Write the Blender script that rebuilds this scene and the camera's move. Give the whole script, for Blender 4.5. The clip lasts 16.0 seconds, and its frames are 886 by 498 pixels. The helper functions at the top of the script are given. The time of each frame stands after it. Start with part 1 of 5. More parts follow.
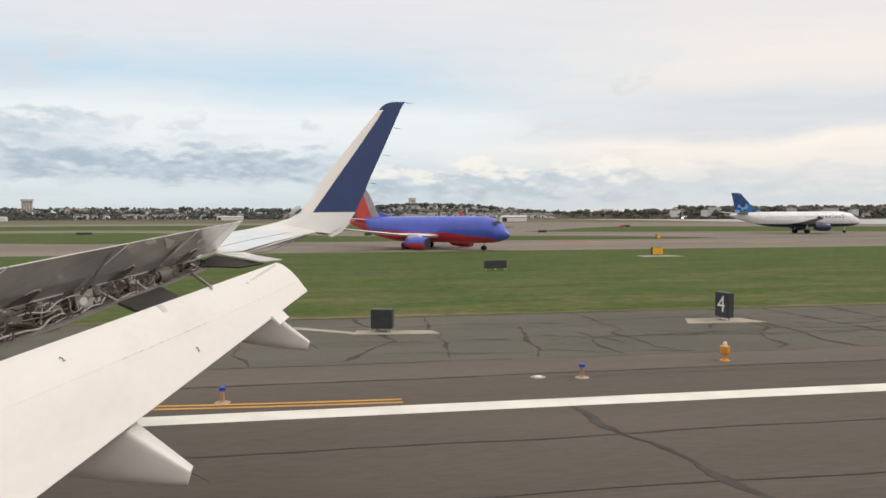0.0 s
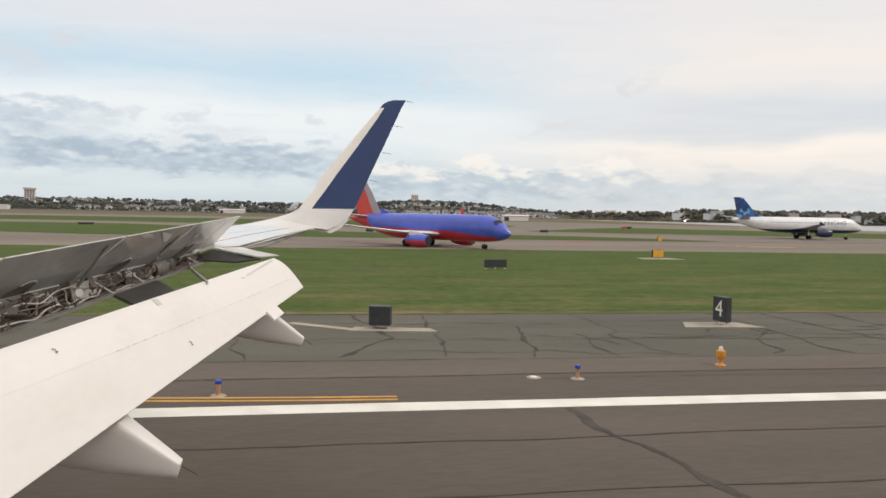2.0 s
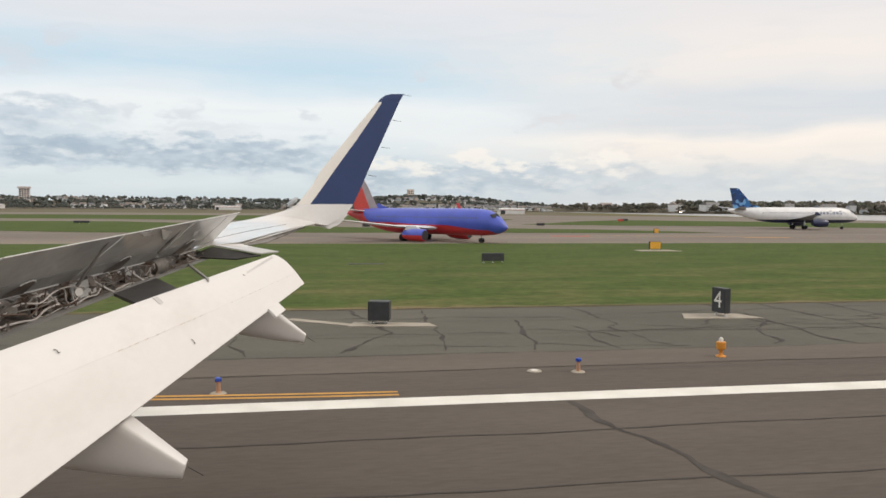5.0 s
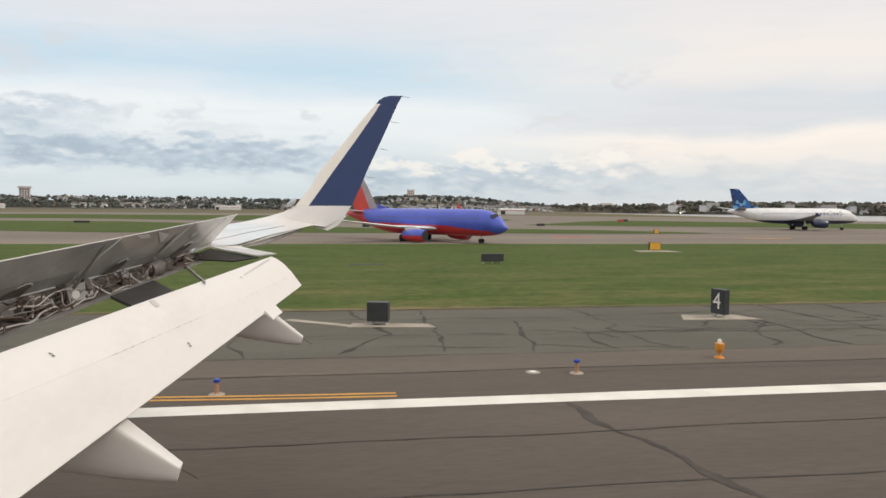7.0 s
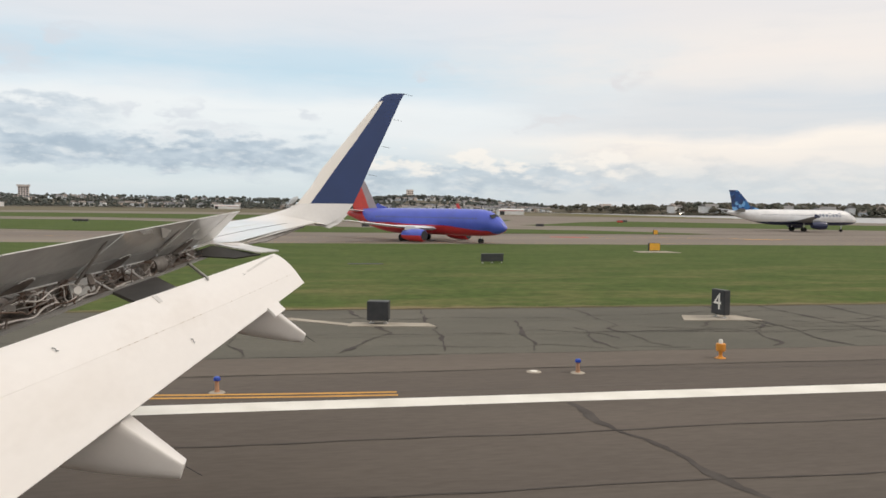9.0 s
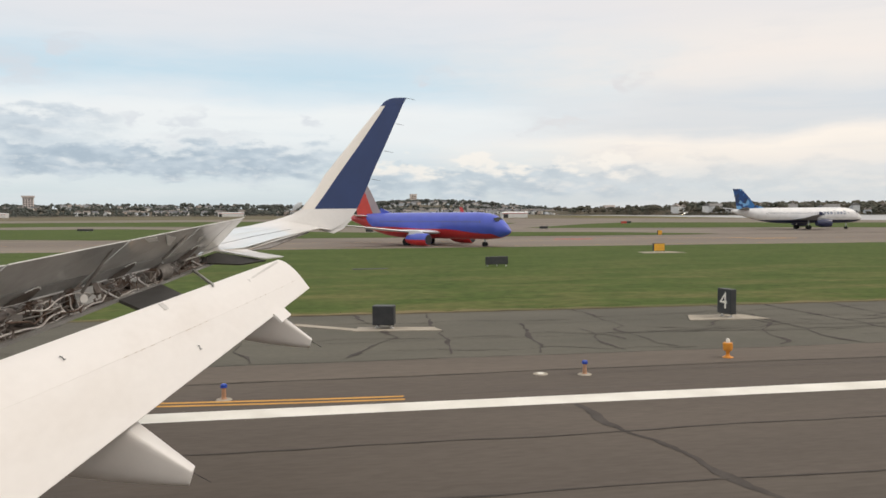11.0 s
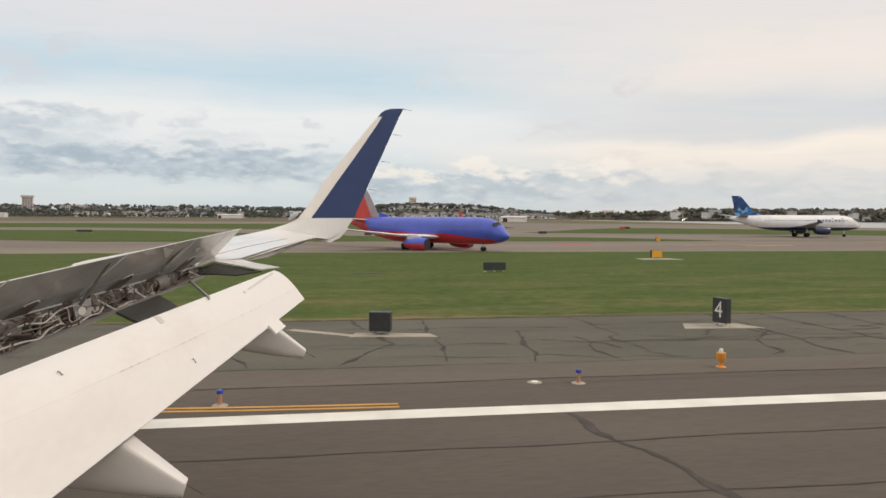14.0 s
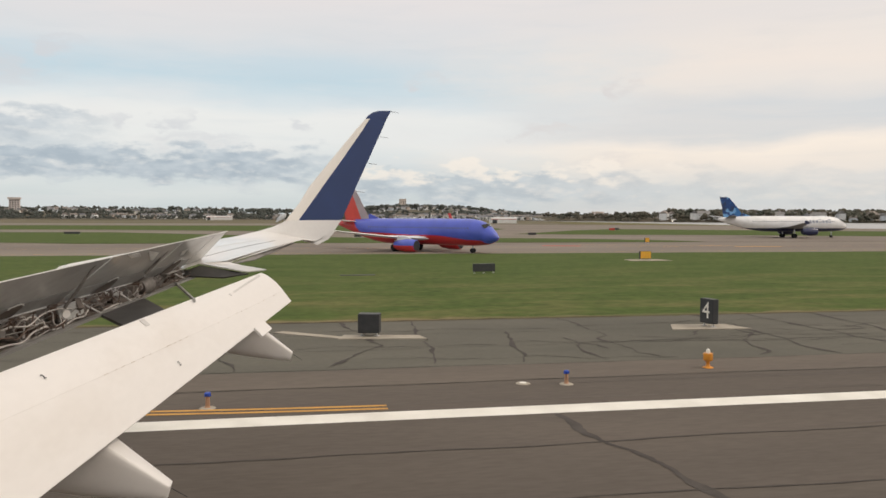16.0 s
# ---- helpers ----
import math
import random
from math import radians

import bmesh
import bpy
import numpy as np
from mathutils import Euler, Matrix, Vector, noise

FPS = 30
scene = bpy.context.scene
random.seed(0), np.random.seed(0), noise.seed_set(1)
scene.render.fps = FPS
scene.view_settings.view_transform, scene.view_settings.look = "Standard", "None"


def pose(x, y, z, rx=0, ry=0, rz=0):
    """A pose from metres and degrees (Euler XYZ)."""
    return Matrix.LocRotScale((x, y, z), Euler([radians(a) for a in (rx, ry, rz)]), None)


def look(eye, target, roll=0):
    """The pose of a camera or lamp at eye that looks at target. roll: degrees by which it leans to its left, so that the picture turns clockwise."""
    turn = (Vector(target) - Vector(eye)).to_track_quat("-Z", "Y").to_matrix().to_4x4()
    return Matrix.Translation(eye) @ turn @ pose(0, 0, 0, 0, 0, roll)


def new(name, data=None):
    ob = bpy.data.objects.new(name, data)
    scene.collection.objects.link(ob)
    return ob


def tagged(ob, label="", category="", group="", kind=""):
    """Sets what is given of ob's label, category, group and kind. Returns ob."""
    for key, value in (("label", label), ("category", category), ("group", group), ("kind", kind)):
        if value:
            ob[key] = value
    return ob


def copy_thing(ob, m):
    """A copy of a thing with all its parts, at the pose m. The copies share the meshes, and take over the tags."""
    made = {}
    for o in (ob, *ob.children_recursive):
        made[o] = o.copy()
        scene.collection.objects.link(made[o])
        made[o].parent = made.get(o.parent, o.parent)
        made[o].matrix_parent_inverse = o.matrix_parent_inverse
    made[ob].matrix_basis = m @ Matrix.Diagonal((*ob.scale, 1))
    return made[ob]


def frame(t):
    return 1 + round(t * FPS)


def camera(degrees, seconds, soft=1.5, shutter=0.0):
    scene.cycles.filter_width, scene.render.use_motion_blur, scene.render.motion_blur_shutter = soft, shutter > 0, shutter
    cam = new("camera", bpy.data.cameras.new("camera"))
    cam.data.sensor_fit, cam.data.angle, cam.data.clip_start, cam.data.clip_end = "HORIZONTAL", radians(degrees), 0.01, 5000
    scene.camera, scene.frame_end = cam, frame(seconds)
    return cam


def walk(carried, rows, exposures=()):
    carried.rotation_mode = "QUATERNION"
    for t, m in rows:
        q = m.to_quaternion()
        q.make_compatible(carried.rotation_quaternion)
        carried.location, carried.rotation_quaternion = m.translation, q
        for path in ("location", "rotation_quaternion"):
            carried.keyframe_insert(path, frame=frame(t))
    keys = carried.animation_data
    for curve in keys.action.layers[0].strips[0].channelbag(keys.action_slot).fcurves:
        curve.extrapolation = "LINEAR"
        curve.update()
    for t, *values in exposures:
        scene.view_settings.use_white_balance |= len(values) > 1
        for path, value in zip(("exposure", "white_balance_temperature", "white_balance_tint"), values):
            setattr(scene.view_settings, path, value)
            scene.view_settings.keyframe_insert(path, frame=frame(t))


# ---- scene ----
# ---- camera ----
cam = camera(60.0, 16.0, soft=1.6)
ROWS = [
    (0.0, 0.004, -0.075, 5.176, -2.49, 0.24, -9.65),
    (0.5, 0.045, -0.097, 5.142, -2.63, -0.08, -9.03),
    (1.0, 0.035, -0.053, 5.105, -3.06, -0.67, -8.80),
    (1.5, 0.002, 0.010, 5.170, -3.03, -1.19, -9.35),
    (2.0, 0.080, -0.154, 5.211, -2.67, -1.04, -9.49),
    (2.5, 0.040, -0.102, 5.232, -2.83, -1.05, -9.86),
    (3.0, 0.053, -0.117, 5.233, -2.81, -0.94, -9.66),
    (3.5, 0.016, -0.059, 5.222, -3.02, -0.76, -9.53),
    (4.0, 0.011, -0.033, 5.206, -3.08, -0.46, -9.57),
    (6.5, 0.040, -0.077, 5.221, -3.10, -0.47, -9.95),
    (7.0, 0.059, -0.076, 5.244, -3.08, -0.46, -9.77),
    (7.5, 0.055, -0.120, 5.245, -3.04, -0.68, -9.79),
    (8.0, -0.011, -0.006, 5.212, -3.11, -0.95, -9.99),
    (8.5, 0.014, -0.055, 5.224, -2.95, -0.93, -9.80),
    (9.0, -0.004, 0.004, 5.199, -3.07, -0.70, -9.84),
    (11.5, -0.017, 0.018, 5.182, -2.63, 0.34, -9.53),
    (12.0, -0.026, 0.004, 5.188, -2.50, 0.15, -9.44),
    (12.5, -0.023, -0.009, 5.202, -2.46, 0.01, -9.37),
    (13.0, 0.020, -0.106, 5.276, -2.40, -0.04, -9.29),
    (13.5, 0.068, -0.218, 5.353, -2.53, -0.19, -9.32),
    (14.0, 0.051, -0.188, 5.347, -2.51, -0.28, -9.62),
    (14.5, 0.096, -0.198, 5.336, -2.59, -0.15, -9.81),
    (15.0, 0.125, -0.270, 5.388, -2.53, -0.16, -9.94),
    (15.5, 0.090, -0.230, 5.362, -2.41, -0.22, -10.33),
    (16.0, 0.101, -0.239, 5.359, -2.40, -0.19, -10.37),
]
walk(cam, [(t, pose(x, y, z, 90 + pitch, roll, yaw)) for t, x, y, z, pitch, roll, yaw in ROWS],
     exposures=[(0.0, 0.0, 6600, 11), (9.0, 0.0, 6600, 10.5), (12.5, -0.04, 6700, 11), (14.0, -0.08, 6800, 11.5), (16.0, -0.10, 6900, 12)])

# ---- world, sun ----
SUN_EL, SUN_AZ = 48.0, 108.0          # degrees; azimuth from +y towards +x
sky_world = bpy.data.worlds.new("evening_sky")
scene.world = sky_world
sky_world.use_nodes = True
wt = sky_world.node_tree
wt.nodes.clear()


def wnode(kind, **inputs):
    n = wt.nodes.new(kind)
    for key, value in inputs.items():
        n.inputs[int(key[1:])].default_value = value
    return n


def wmath(op, a, b=None, c=None, clamp=False):
    n = wt.nodes.new("ShaderNodeMath")
    n.operation, n.use_clamp = op, clamp
    for i, v in enumerate((a, b, c)):
        if v is None:
            continue
        if hasattr(v, "links"):
            wt.links.new(v, n.inputs[i])
        else:
            n.inputs[i].default_value = v
    return n.outputs[0]


def wramp(value, stops, interp="EASE"):
    n = wt.nodes.new("ShaderNodeValToRGB")
    n.color_ramp.interpolation = interp
    el = n.color_ramp.elements
    while len(el) > 1:
        el.remove(el[-1])
    for i, (p, c) in enumerate(stops):
        e = el[0] if i == 0 else el.new(p)
        e.position, e.color = p, (*c, 1)
    wt.links.new(value, n.inputs[0])
    return n.outputs[0]


def wmix(fac, a, b, kind="MIX"):
    n = wt.nodes.new("ShaderNodeMix")
    n.data_type, n.blend_type = "RGBA", kind
    for sock, v in ((n.inputs[0], fac), (n.inputs[6], a), (n.inputs[7], b)):
        if hasattr(v, "links"):
            wt.links.new(v, sock)
        else:
            sock.default_value = v if not isinstance(v, tuple) else (*v, 1)
    return n.outputs[2]


def wnoise(vector, scale, detail, rough=0.55, distort=0.0):
    n = wt.nodes.new("ShaderNodeTexNoise")
    n.inputs["Scale"].default_value, n.inputs["Detail"].default_value = scale, detail
    n.inputs["Roughness"].default_value, n.inputs["Distortion"].default_value = rough, distort
    wt.links.new(vector, n.inputs["Vector"])
    return n.outputs[0]


def wstretch(vector, sx, sy, sz, ox=0.0, oy=0.0, oz=0.0):
    n = wt.nodes.new("ShaderNodeMapping")
    n.inputs["Scale"].default_value, n.inputs["Location"].default_value = (sx, sy, sz), (ox, oy, oz)
    wt.links.new(vector, n.inputs["Vector"])
    return n.outputs[0]


nishita = wt.nodes.new("ShaderNodeTexSky")
nishita.sky_type, nishita.sun_disc = "NISHITA", False
nishita.sun_elevation, nishita.sun_rotation = radians(SUN_EL), radians(SUN_AZ)
way = wt.nodes.new("ShaderNodeTexCoord").outputs["Generated"]
split = wt.nodes.new("ShaderNodeSeparateXYZ")
wt.links.new(way, split.inputs[0])
dx, dy, dz = split.outputs
# the sky over the field, in degrees: across from the middle of the view, and up from the horizon
across = wmath("MULTIPLY", wmath("SUBTRACT", wmath("ARCTAN2", dx, dy), radians(9.8)), 57.3)
up_deg = wmath("MULTIPLY", wmath("ARCSINE", dz), 57.3)
pair = wt.nodes.new("ShaderNodeCombineXYZ")
wt.links.new(across, pair.inputs[0])
wt.links.new(up_deg, pair.inputs[1])
flat = pair.outputs[0]


def wgrey(value, lo, hi):
    n = wt.nodes.new("ShaderNodeMapRange")
    n.interpolation_type = "SMOOTHSTEP"
    n.inputs[1].default_value, n.inputs[2].default_value = lo, hi
    wt.links.new(value, n.inputs[0])
    return n.outputs[0]


def wband(value, lo, hi, soft_lo, soft_hi):
    """1 between lo and hi, with soft flanks."""
    return wmath("MULTIPLY", wgrey(value, lo - soft_lo, lo + soft_lo), wmath("SUBTRACT", 1.0, wgrey(value, hi - soft_hi, hi + soft_hi)))


def wpatch(u, v, cu, cv, ru, rv):
    """A soft oval patch of cloud round (cu, cv)."""
    du = wmath("MULTIPLY", wmath("SUBTRACT", u, cu), 1.0 / ru)
    dv = wmath("MULTIPLY", wmath("SUBTRACT", v, cv), 1.0 / rv)
    return wmath("SUBTRACT", 1.0, wmath("SQRT", wmath("ADD", wmath("MULTIPLY", du, du), wmath("MULTIPLY", dv, dv))), clamp=True)


# broad wind-drawn wobble of all layers
wob_a = wmath("SUBTRACT", wnoise(wstretch(flat, 0.05, 0.16, 1), 1.0, 6, 0.55), 0.5)
wob_b = wmath("SUBTRACT", wnoise(wstretch(flat, 0.09, 0.30, 1, 7.1, 3.3), 1.0, 6, 0.6), 0.5)
u_w = wmath("ADD", across, wmath("MULTIPLY", wob_b, 22.0))
v_w = wmath("ADD", up_deg, wmath("MULTIPLY", wob_a, 4.0))
v_n = wmath("MULTIPLY", v_w, 1.0 / 90.0)
D = 90.0
cool = wramp(v_n, [(0.0, (0.60, 0.68, 0.72)), (1.2 / D, (0.61, 0.70, 0.74)), (2.0 / D, (0.68, 0.76, 0.79)), (3.2 / D, (0.64, 0.73, 0.78)), (5.2 / D, (0.80, 0.85, 0.87)), (7.2 / D, (0.84, 0.88, 0.89)), (8.1 / D, (0.70, 0.80, 0.86)), (9.4 / D, (0.55, 0.72, 0.825)),
                   (10.8 / D, (0.60, 0.735, 0.825)), (12.6 / D, (0.73, 0.77, 0.81)), (15.5 / D, (0.80, 0.79, 0.81)), (35 / D, (0.85, 0.84, 0.83)), (1.0, (1.0, 0.98, 0.95))], "LINEAR")
warm = wramp(v_n, [(0.0, (0.62, 0.67, 0.70)), (1.4 / D, (0.68, 0.72, 0.74)), (2.8 / D, (0.76, 0.76, 0.75)), (3.8 / D, (0.87, 0.82, 0.765)), (4.9 / D, (0.95, 0.88, 0.80)), (5.3 / D, (0.86, 0.82, 0.78)), (5.8 / D, (0.66, 0.70, 0.735)), (7.4 / D, (0.68, 0.72, 0.755)),
                   (8.8 / D, (0.84, 0.81, 0.78)), (10.2 / D, (0.89, 0.83, 0.78)), (12.0 / D, (0.86, 0.82, 0.785)), (14.0 / D, (0.81, 0.79, 0.785)), (35 / D, (0.86, 0.83, 0.80)), (1.0, (1.0, 0.98, 0.95))], "LINEAR")
warmth = wgrey(wmath("ADD", u_w, wmath("MULTIPLY", up_deg, -0.35)), -7.0, 16.0)
base_sky = wmix(warmth, cool, warm)
# thin streaks and mottling in the veil
veil = wgrey(wnoise(wstretch(flat, 0.07, 0.55, 1, 2.0, 9.0), 1.0, 7, 0.58, 0.5), 0.42, 0.66)
base_sky = wmix(wmath("MULTIPLY", veil, 0.24), base_sky, wmix(warmth, (0.81, 0.82, 0.84), (0.87, 0.82, 0.78)))
thin = wgrey(wnoise(wstretch(flat, 0.10, 0.75, 1, 12.0, 4.0), 1.0, 7, 0.6, 0.4), 0.50, 0.72)
base_sky = wmix(wmath("MULTIPLY", thin, 0.18), base_sky, wmix(warmth, (0.58, 0.68, 0.76), (0.68, 0.70, 0.73)))
# cumulus: a long grey-blue bank low on one side, thinning out into a lower broken row
puff = wnoise(wstretch(flat, 0.30, 0.70, 1, 1.7, 0.6), 1.0, 10, 0.54, 0.0)
puff_up = wnoise(wstretch(flat, 0.30, 0.70, 1, 1.7, 0.82), 1.0, 10, 0.54, 0.0)
lump = wmath("SUBTRACT", puff, 0.5)
u_p, v_p = wmath("ADD", across, wmath("MULTIPLY", lump, 9.0)), wmath("ADD", up_deg, wmath("MULTIPLY", lump, 4.4))
bank_l = wmath("MULTIPLY", wband(v_p, 2.5, 4.75, 0.4, 0.45), wmath("SUBTRACT", 1.0, wgrey(u_p, -11.5, -5.5)))
bank_hi = wmath("MULTIPLY", wband(v_p, 4.7, 6.7, 0.5, 0.35), wmath("SUBTRACT", 1.0, wgrey(u_p, -28.0, -21.0)))
bank_r = wmath("MULTIPLY", wband(v_p, 1.0, 3.1, 0.6, 0.5), wmath("MULTIPLY", wgrey(u_p, -11.5, -6.5), wmath("MULTIPLY_ADD", wgrey(u_p, 6.0, 24.0), -0.55, 1.0)))
mass = wmath("MAXIMUM", wmath("MAXIMUM", bank_l, wmath("MULTIPLY", bank_hi, 0.75)), wmath("MULTIPLY", bank_r, 0.8))
dense = wmath("MULTIPLY", mass, wgrey(puff, 0.16, 0.42))
shade = wgrey(wnoise(wstretch(flat, 0.42, 1.0, 1, 4.4, 1.6), 1.0, 9, 0.52, 0.0), 0.34, 0.66)
crown = wmath("MULTIPLY", wmath("SUBTRACT", puff, puff_up), 6.0, clamp=True)
grey_col = wmix(shade, (0.40, 0.49, 0.58), (0.55, 0.635, 0.71))
grey_col = wmix(wmath("MULTIPLY", crown, 0.7), grey_col, wmix(warmth, (0.78, 0.82, 0.84), (0.88, 0.83, 0.78)))
base_sky = wmix(wmath("MULTIPLY", dense, wmath("MULTIPLY_ADD", warmth, -0.30, 1.0)), base_sky, grey_col)
# sunlit heads over the broken row
heads = wmath("MULTIPLY", wmath("MULTIPLY", wband(v_p, 2.7, 3.7, 0.4, 0.3), wband(u_p, -7.0, 16.0, 2.0, 6.0)), wgrey(shade, 0.15, 0.75))
base_sky = wmix(wmath("MULTIPLY", heads, 0.7), base_sky, (0.95, 0.90, 0.83))
# small loose scraps of cloud under the veil
scraps = None
for cu, cv, ru, rv in ((-29.6, 9.6, 5.5, 1.6), (-26.0, 11.3, 1.7, 0.9), (-18.4, 6.55, 1.9, 0.8), (-22.2, 6.5, 1.3, 0.7), (-17.2, 5.4, 4.6, 0.7), (-10.0, 6.6, 1.4, 0.8), (-1.0, 9.8, 1.9, 0.8), (13.6, 9.4, 1.7, 0.7), (8.6, 6.6, 2.6, 0.9), (12.4, 4.1, 2.4, 0.6)):
    one = wpatch(u_p, v_p, cu, cv, ru, rv)
    scraps = one if scraps is None else wmath("MAXIMUM", scraps, one)
tatter = wmath("MULTIPLY", wgrey(scraps, 0.02, 0.75), wgrey(puff, 0.22, 0.62))
base_sky = wmix(wmath("MULTIPLY", tatter, 0.8), base_sky, wmix(warmth, (0.66, 0.70, 0.75), (0.76, 0.73, 0.72)))
total = wmix(0.008, base_sky, nishita.outputs[0])
bg = wnode("ShaderNodeBackground", i1=1.0)
wt.links.new(total, bg.inputs[0])
wt.links.new(bg.outputs[0], wnode("ShaderNodeOutputWorld").inputs[0])

sun_data = bpy.data.lights.new("sun", "SUN")
sun_data.energy, sun_data.angle, sun_data.color = 1.0, radians(14), (1.0, 0.90, 0.78)
sun = new("sun", sun_data)
sun_way = Vector((math.sin(radians(SUN_AZ)) * math.cos(radians(SUN_EL)), math.cos(radians(SUN_AZ)) * math.cos(radians(SUN_EL)), math.sin(radians(SUN_EL))))
sun.matrix_world = look(sun_way * 100, (0, 0, 0))


# ---- materials ----
def surface(name, base, other=None, rough=0.6, metal=0.0, scale=1.0, fine=12.0, bump=0.1, depth=0.01, spread=(0.35, 0.65), stretch=(1, 1, 1), coat=0.0, tone=0.18, vary=0.0, spec=0.5):
    """Two scales of noise over base and other, with fine relief."""
    m = bpy.data.materials.new(name)
    m.use_nodes = True
    nt = m.node_tree
    p = nt.nodes["Principled BSDF"]
    other = other or tuple(c * 0.8 for c in base)
    tc = nt.nodes.new("ShaderNodeTexCoord")
    mp = nt.nodes.new("ShaderNodeMapping")
    mp.inputs["Scale"].default_value = stretch
    nt.links.new(tc.outputs["Object"], mp.inputs[0])
    big, small = nt.nodes.new("ShaderNodeTexNoise"), nt.nodes.new("ShaderNodeTexNoise")
    for n, s, d in ((big, scale, 5), (small, scale * fine, 4)):
        n.inputs["Scale"].default_value, n.inputs["Detail"].default_value = s, d
        nt.links.new(mp.outputs[0], n.inputs["Vector"])
    ramp = nt.nodes.new("ShaderNodeValToRGB")
    ramp.color_ramp.elements[0].position, ramp.color_ramp.elements[1].position = spread
    ramp.color_ramp.elements[0].color, ramp.color_ramp.elements[1].color = (*other, 1), (*base, 1)
    nt.links.new(big.outputs[0], ramp.inputs[0])
    grain = nt.nodes.new("ShaderNodeMapRange")
    grain.inputs["To Min"].default_value, grain.inputs["To Max"].default_value = 1 - tone, 1 + tone
    nt.links.new(small.outputs[0], grain.inputs[0])
    mul = nt.nodes.new("ShaderNodeVectorMath")
    mul.operation = "SCALE"
    nt.links.new(ramp.outputs[0], mul.inputs[0])
    if vary:
        info = nt.nodes.new("ShaderNodeObjectInfo")
        vr = nt.nodes.new("ShaderNodeMapRange")
        vr.inputs["To Min"].default_value, vr.inputs["To Max"].default_value = 1 - vary, 1 + vary
        nt.links.new(info.outputs["Random"], vr.inputs[0])
        mm = nt.nodes.new("ShaderNodeMath")
        mm.operation = "MULTIPLY"
        nt.links.new(grain.outputs[0], mm.inputs[0])
        nt.links.new(vr.outputs[0], mm.inputs[1])
        nt.links.new(mm.outputs[0], mul.inputs["Scale"])
    else:
        nt.links.new(grain.outputs[0], mul.inputs["Scale"])
    nt.links.new(mul.outputs[0], p.inputs["Base Color"])
    p.inputs["Roughness"].default_value, p.inputs["Metallic"].default_value, p.inputs["Coat Weight"].default_value = rough, metal, coat
    p.inputs["Specular IOR Level"].default_value = spec
    if bump:
        b = nt.nodes.new("ShaderNodeBump")
        b.inputs["Strength"].default_value, b.inputs["Distance"].default_value = bump, depth
        nt.links.new(small.outputs[0], b.inputs["Height"])
        nt.links.new(b.outputs[0], p.inputs["Normal"])
    return m


WHITE = surface("aircraft_white", (0.80, 0.775, 0.74), (0.74, 0.71, 0.67), rough=0.34, scale=1.2, fine=14, bump=0.02, tone=0.05, coat=0.6)
FLAP = surface("flap_white", (0.81, 0.775, 0.735), (0.73, 0.68, 0.625), rough=0.5, scale=0.8, fine=16, bump=0.03, tone=0.03, spread=(0.22, 0.46), stretch=(1, 0.5, 1))
# winglet leading edge: warm sunlight on white put into the base colour
SUNLITWHITE = surface("leading_edge_sunlit", (0.90, 0.85, 0.77), (0.86, 0.80, 0.72), rough=0.35, scale=1.2, bump=0.02, tone=0.03)
# pale edges, lips and seals; also the reflections painted on the spoilers
PALEBRIGHT = surface("pale_edge_reflection", (0.80, 0.79, 0.75), (0.66, 0.65, 0.62), rough=0.35, scale=6, fine=6, bump=0.05, tone=0.12)
BANDGREY = surface("spoiler_band_grey", (0.42, 0.415, 0.395), (0.31, 0.305, 0.29), rough=0.5, scale=2.5, fine=8, bump=0.05, tone=0.2)
# spoiler end: the white wing's reflection put into a paler grey
MIRRORGREY = surface("spoiler_end_reflection", (0.62, 0.615, 0.59), (0.54, 0.535, 0.51), rough=0.2, metal=0.35, scale=2, fine=8, bump=0.02, tone=0.08)
NAVY = surface("winglet_navy", (0.017, 0.042, 0.142), (0.015, 0.037, 0.125), rough=0.45, scale=1.5, bump=0.02, tone=0.06, coat=0.05)
PRIMER = surface("spoiler_grey", (0.54, 0.535, 0.51), (0.45, 0.445, 0.42), rough=0.2, scale=1.3, fine=7, bump=0.008, tone=0.10, coat=0.3)
TRACKDARK = surface("track_dark", (0.085, 0.082, 0.079), (0.055, 0.053, 0.051), rough=0.55, scale=2, bump=0.1)
PRIMER_DARK = surface("cove_grey", (0.26, 0.24, 0.22), (0.16, 0.145, 0.13), rough=0.6, scale=3.0, fine=8, bump=0.2, tone=0.3)
SOOT = surface("cove_soot", (0.21, 0.175, 0.15), (0.12, 0.098, 0.084), rough=0.75, scale=4.0, fine=6, bump=0.3, tone=0.35)
STEEL = surface("tube_steel", (0.68, 0.64, 0.60), (0.48, 0.45, 0.42), rough=0.4, metal=0.3, scale=8, bump=0.05)
SEAL = surface("rubber_seal", (0.035, 0.035, 0.037), rough=0.7, scale=5, bump=0.1)
GREYPAINT = surface("fairing_grey", (0.62, 0.605, 0.58), (0.55, 0.54, 0.52), rough=0.45, scale=2, fine=8, bump=0.03, tone=0.06)
INK = surface("marking_ink", (0.03, 0.03, 0.03), rough=0.6, bump=0)
LANE_PALE = surface("lane_pale", (0.164, 0.139, 0.114), (0.137, 0.116, 0.098), rough=0.9, scale=0.2, fine=50, bump=0.3, depth=0.008, stretch=(0.2, 1, 1), tone=0.2, spec=0.12)
LANE_DARK = surface("lane_dark", (0.136, 0.116, 0.097), (0.108, 0.092, 0.079), rough=0.9, scale=0.2, fine=50, bump=0.3, depth=0.008, stretch=(0.2, 1, 1), tone=0.2, spec=0.12)
ASPHALT = surface("runway_asphalt", (0.141, 0.119, 0.100), (0.112, 0.095, 0.081), rough=0.9, scale=0.16, fine=60, bump=0.35, depth=0.008, stretch=(0.25, 1, 1), tone=0.2, spec=0.12)
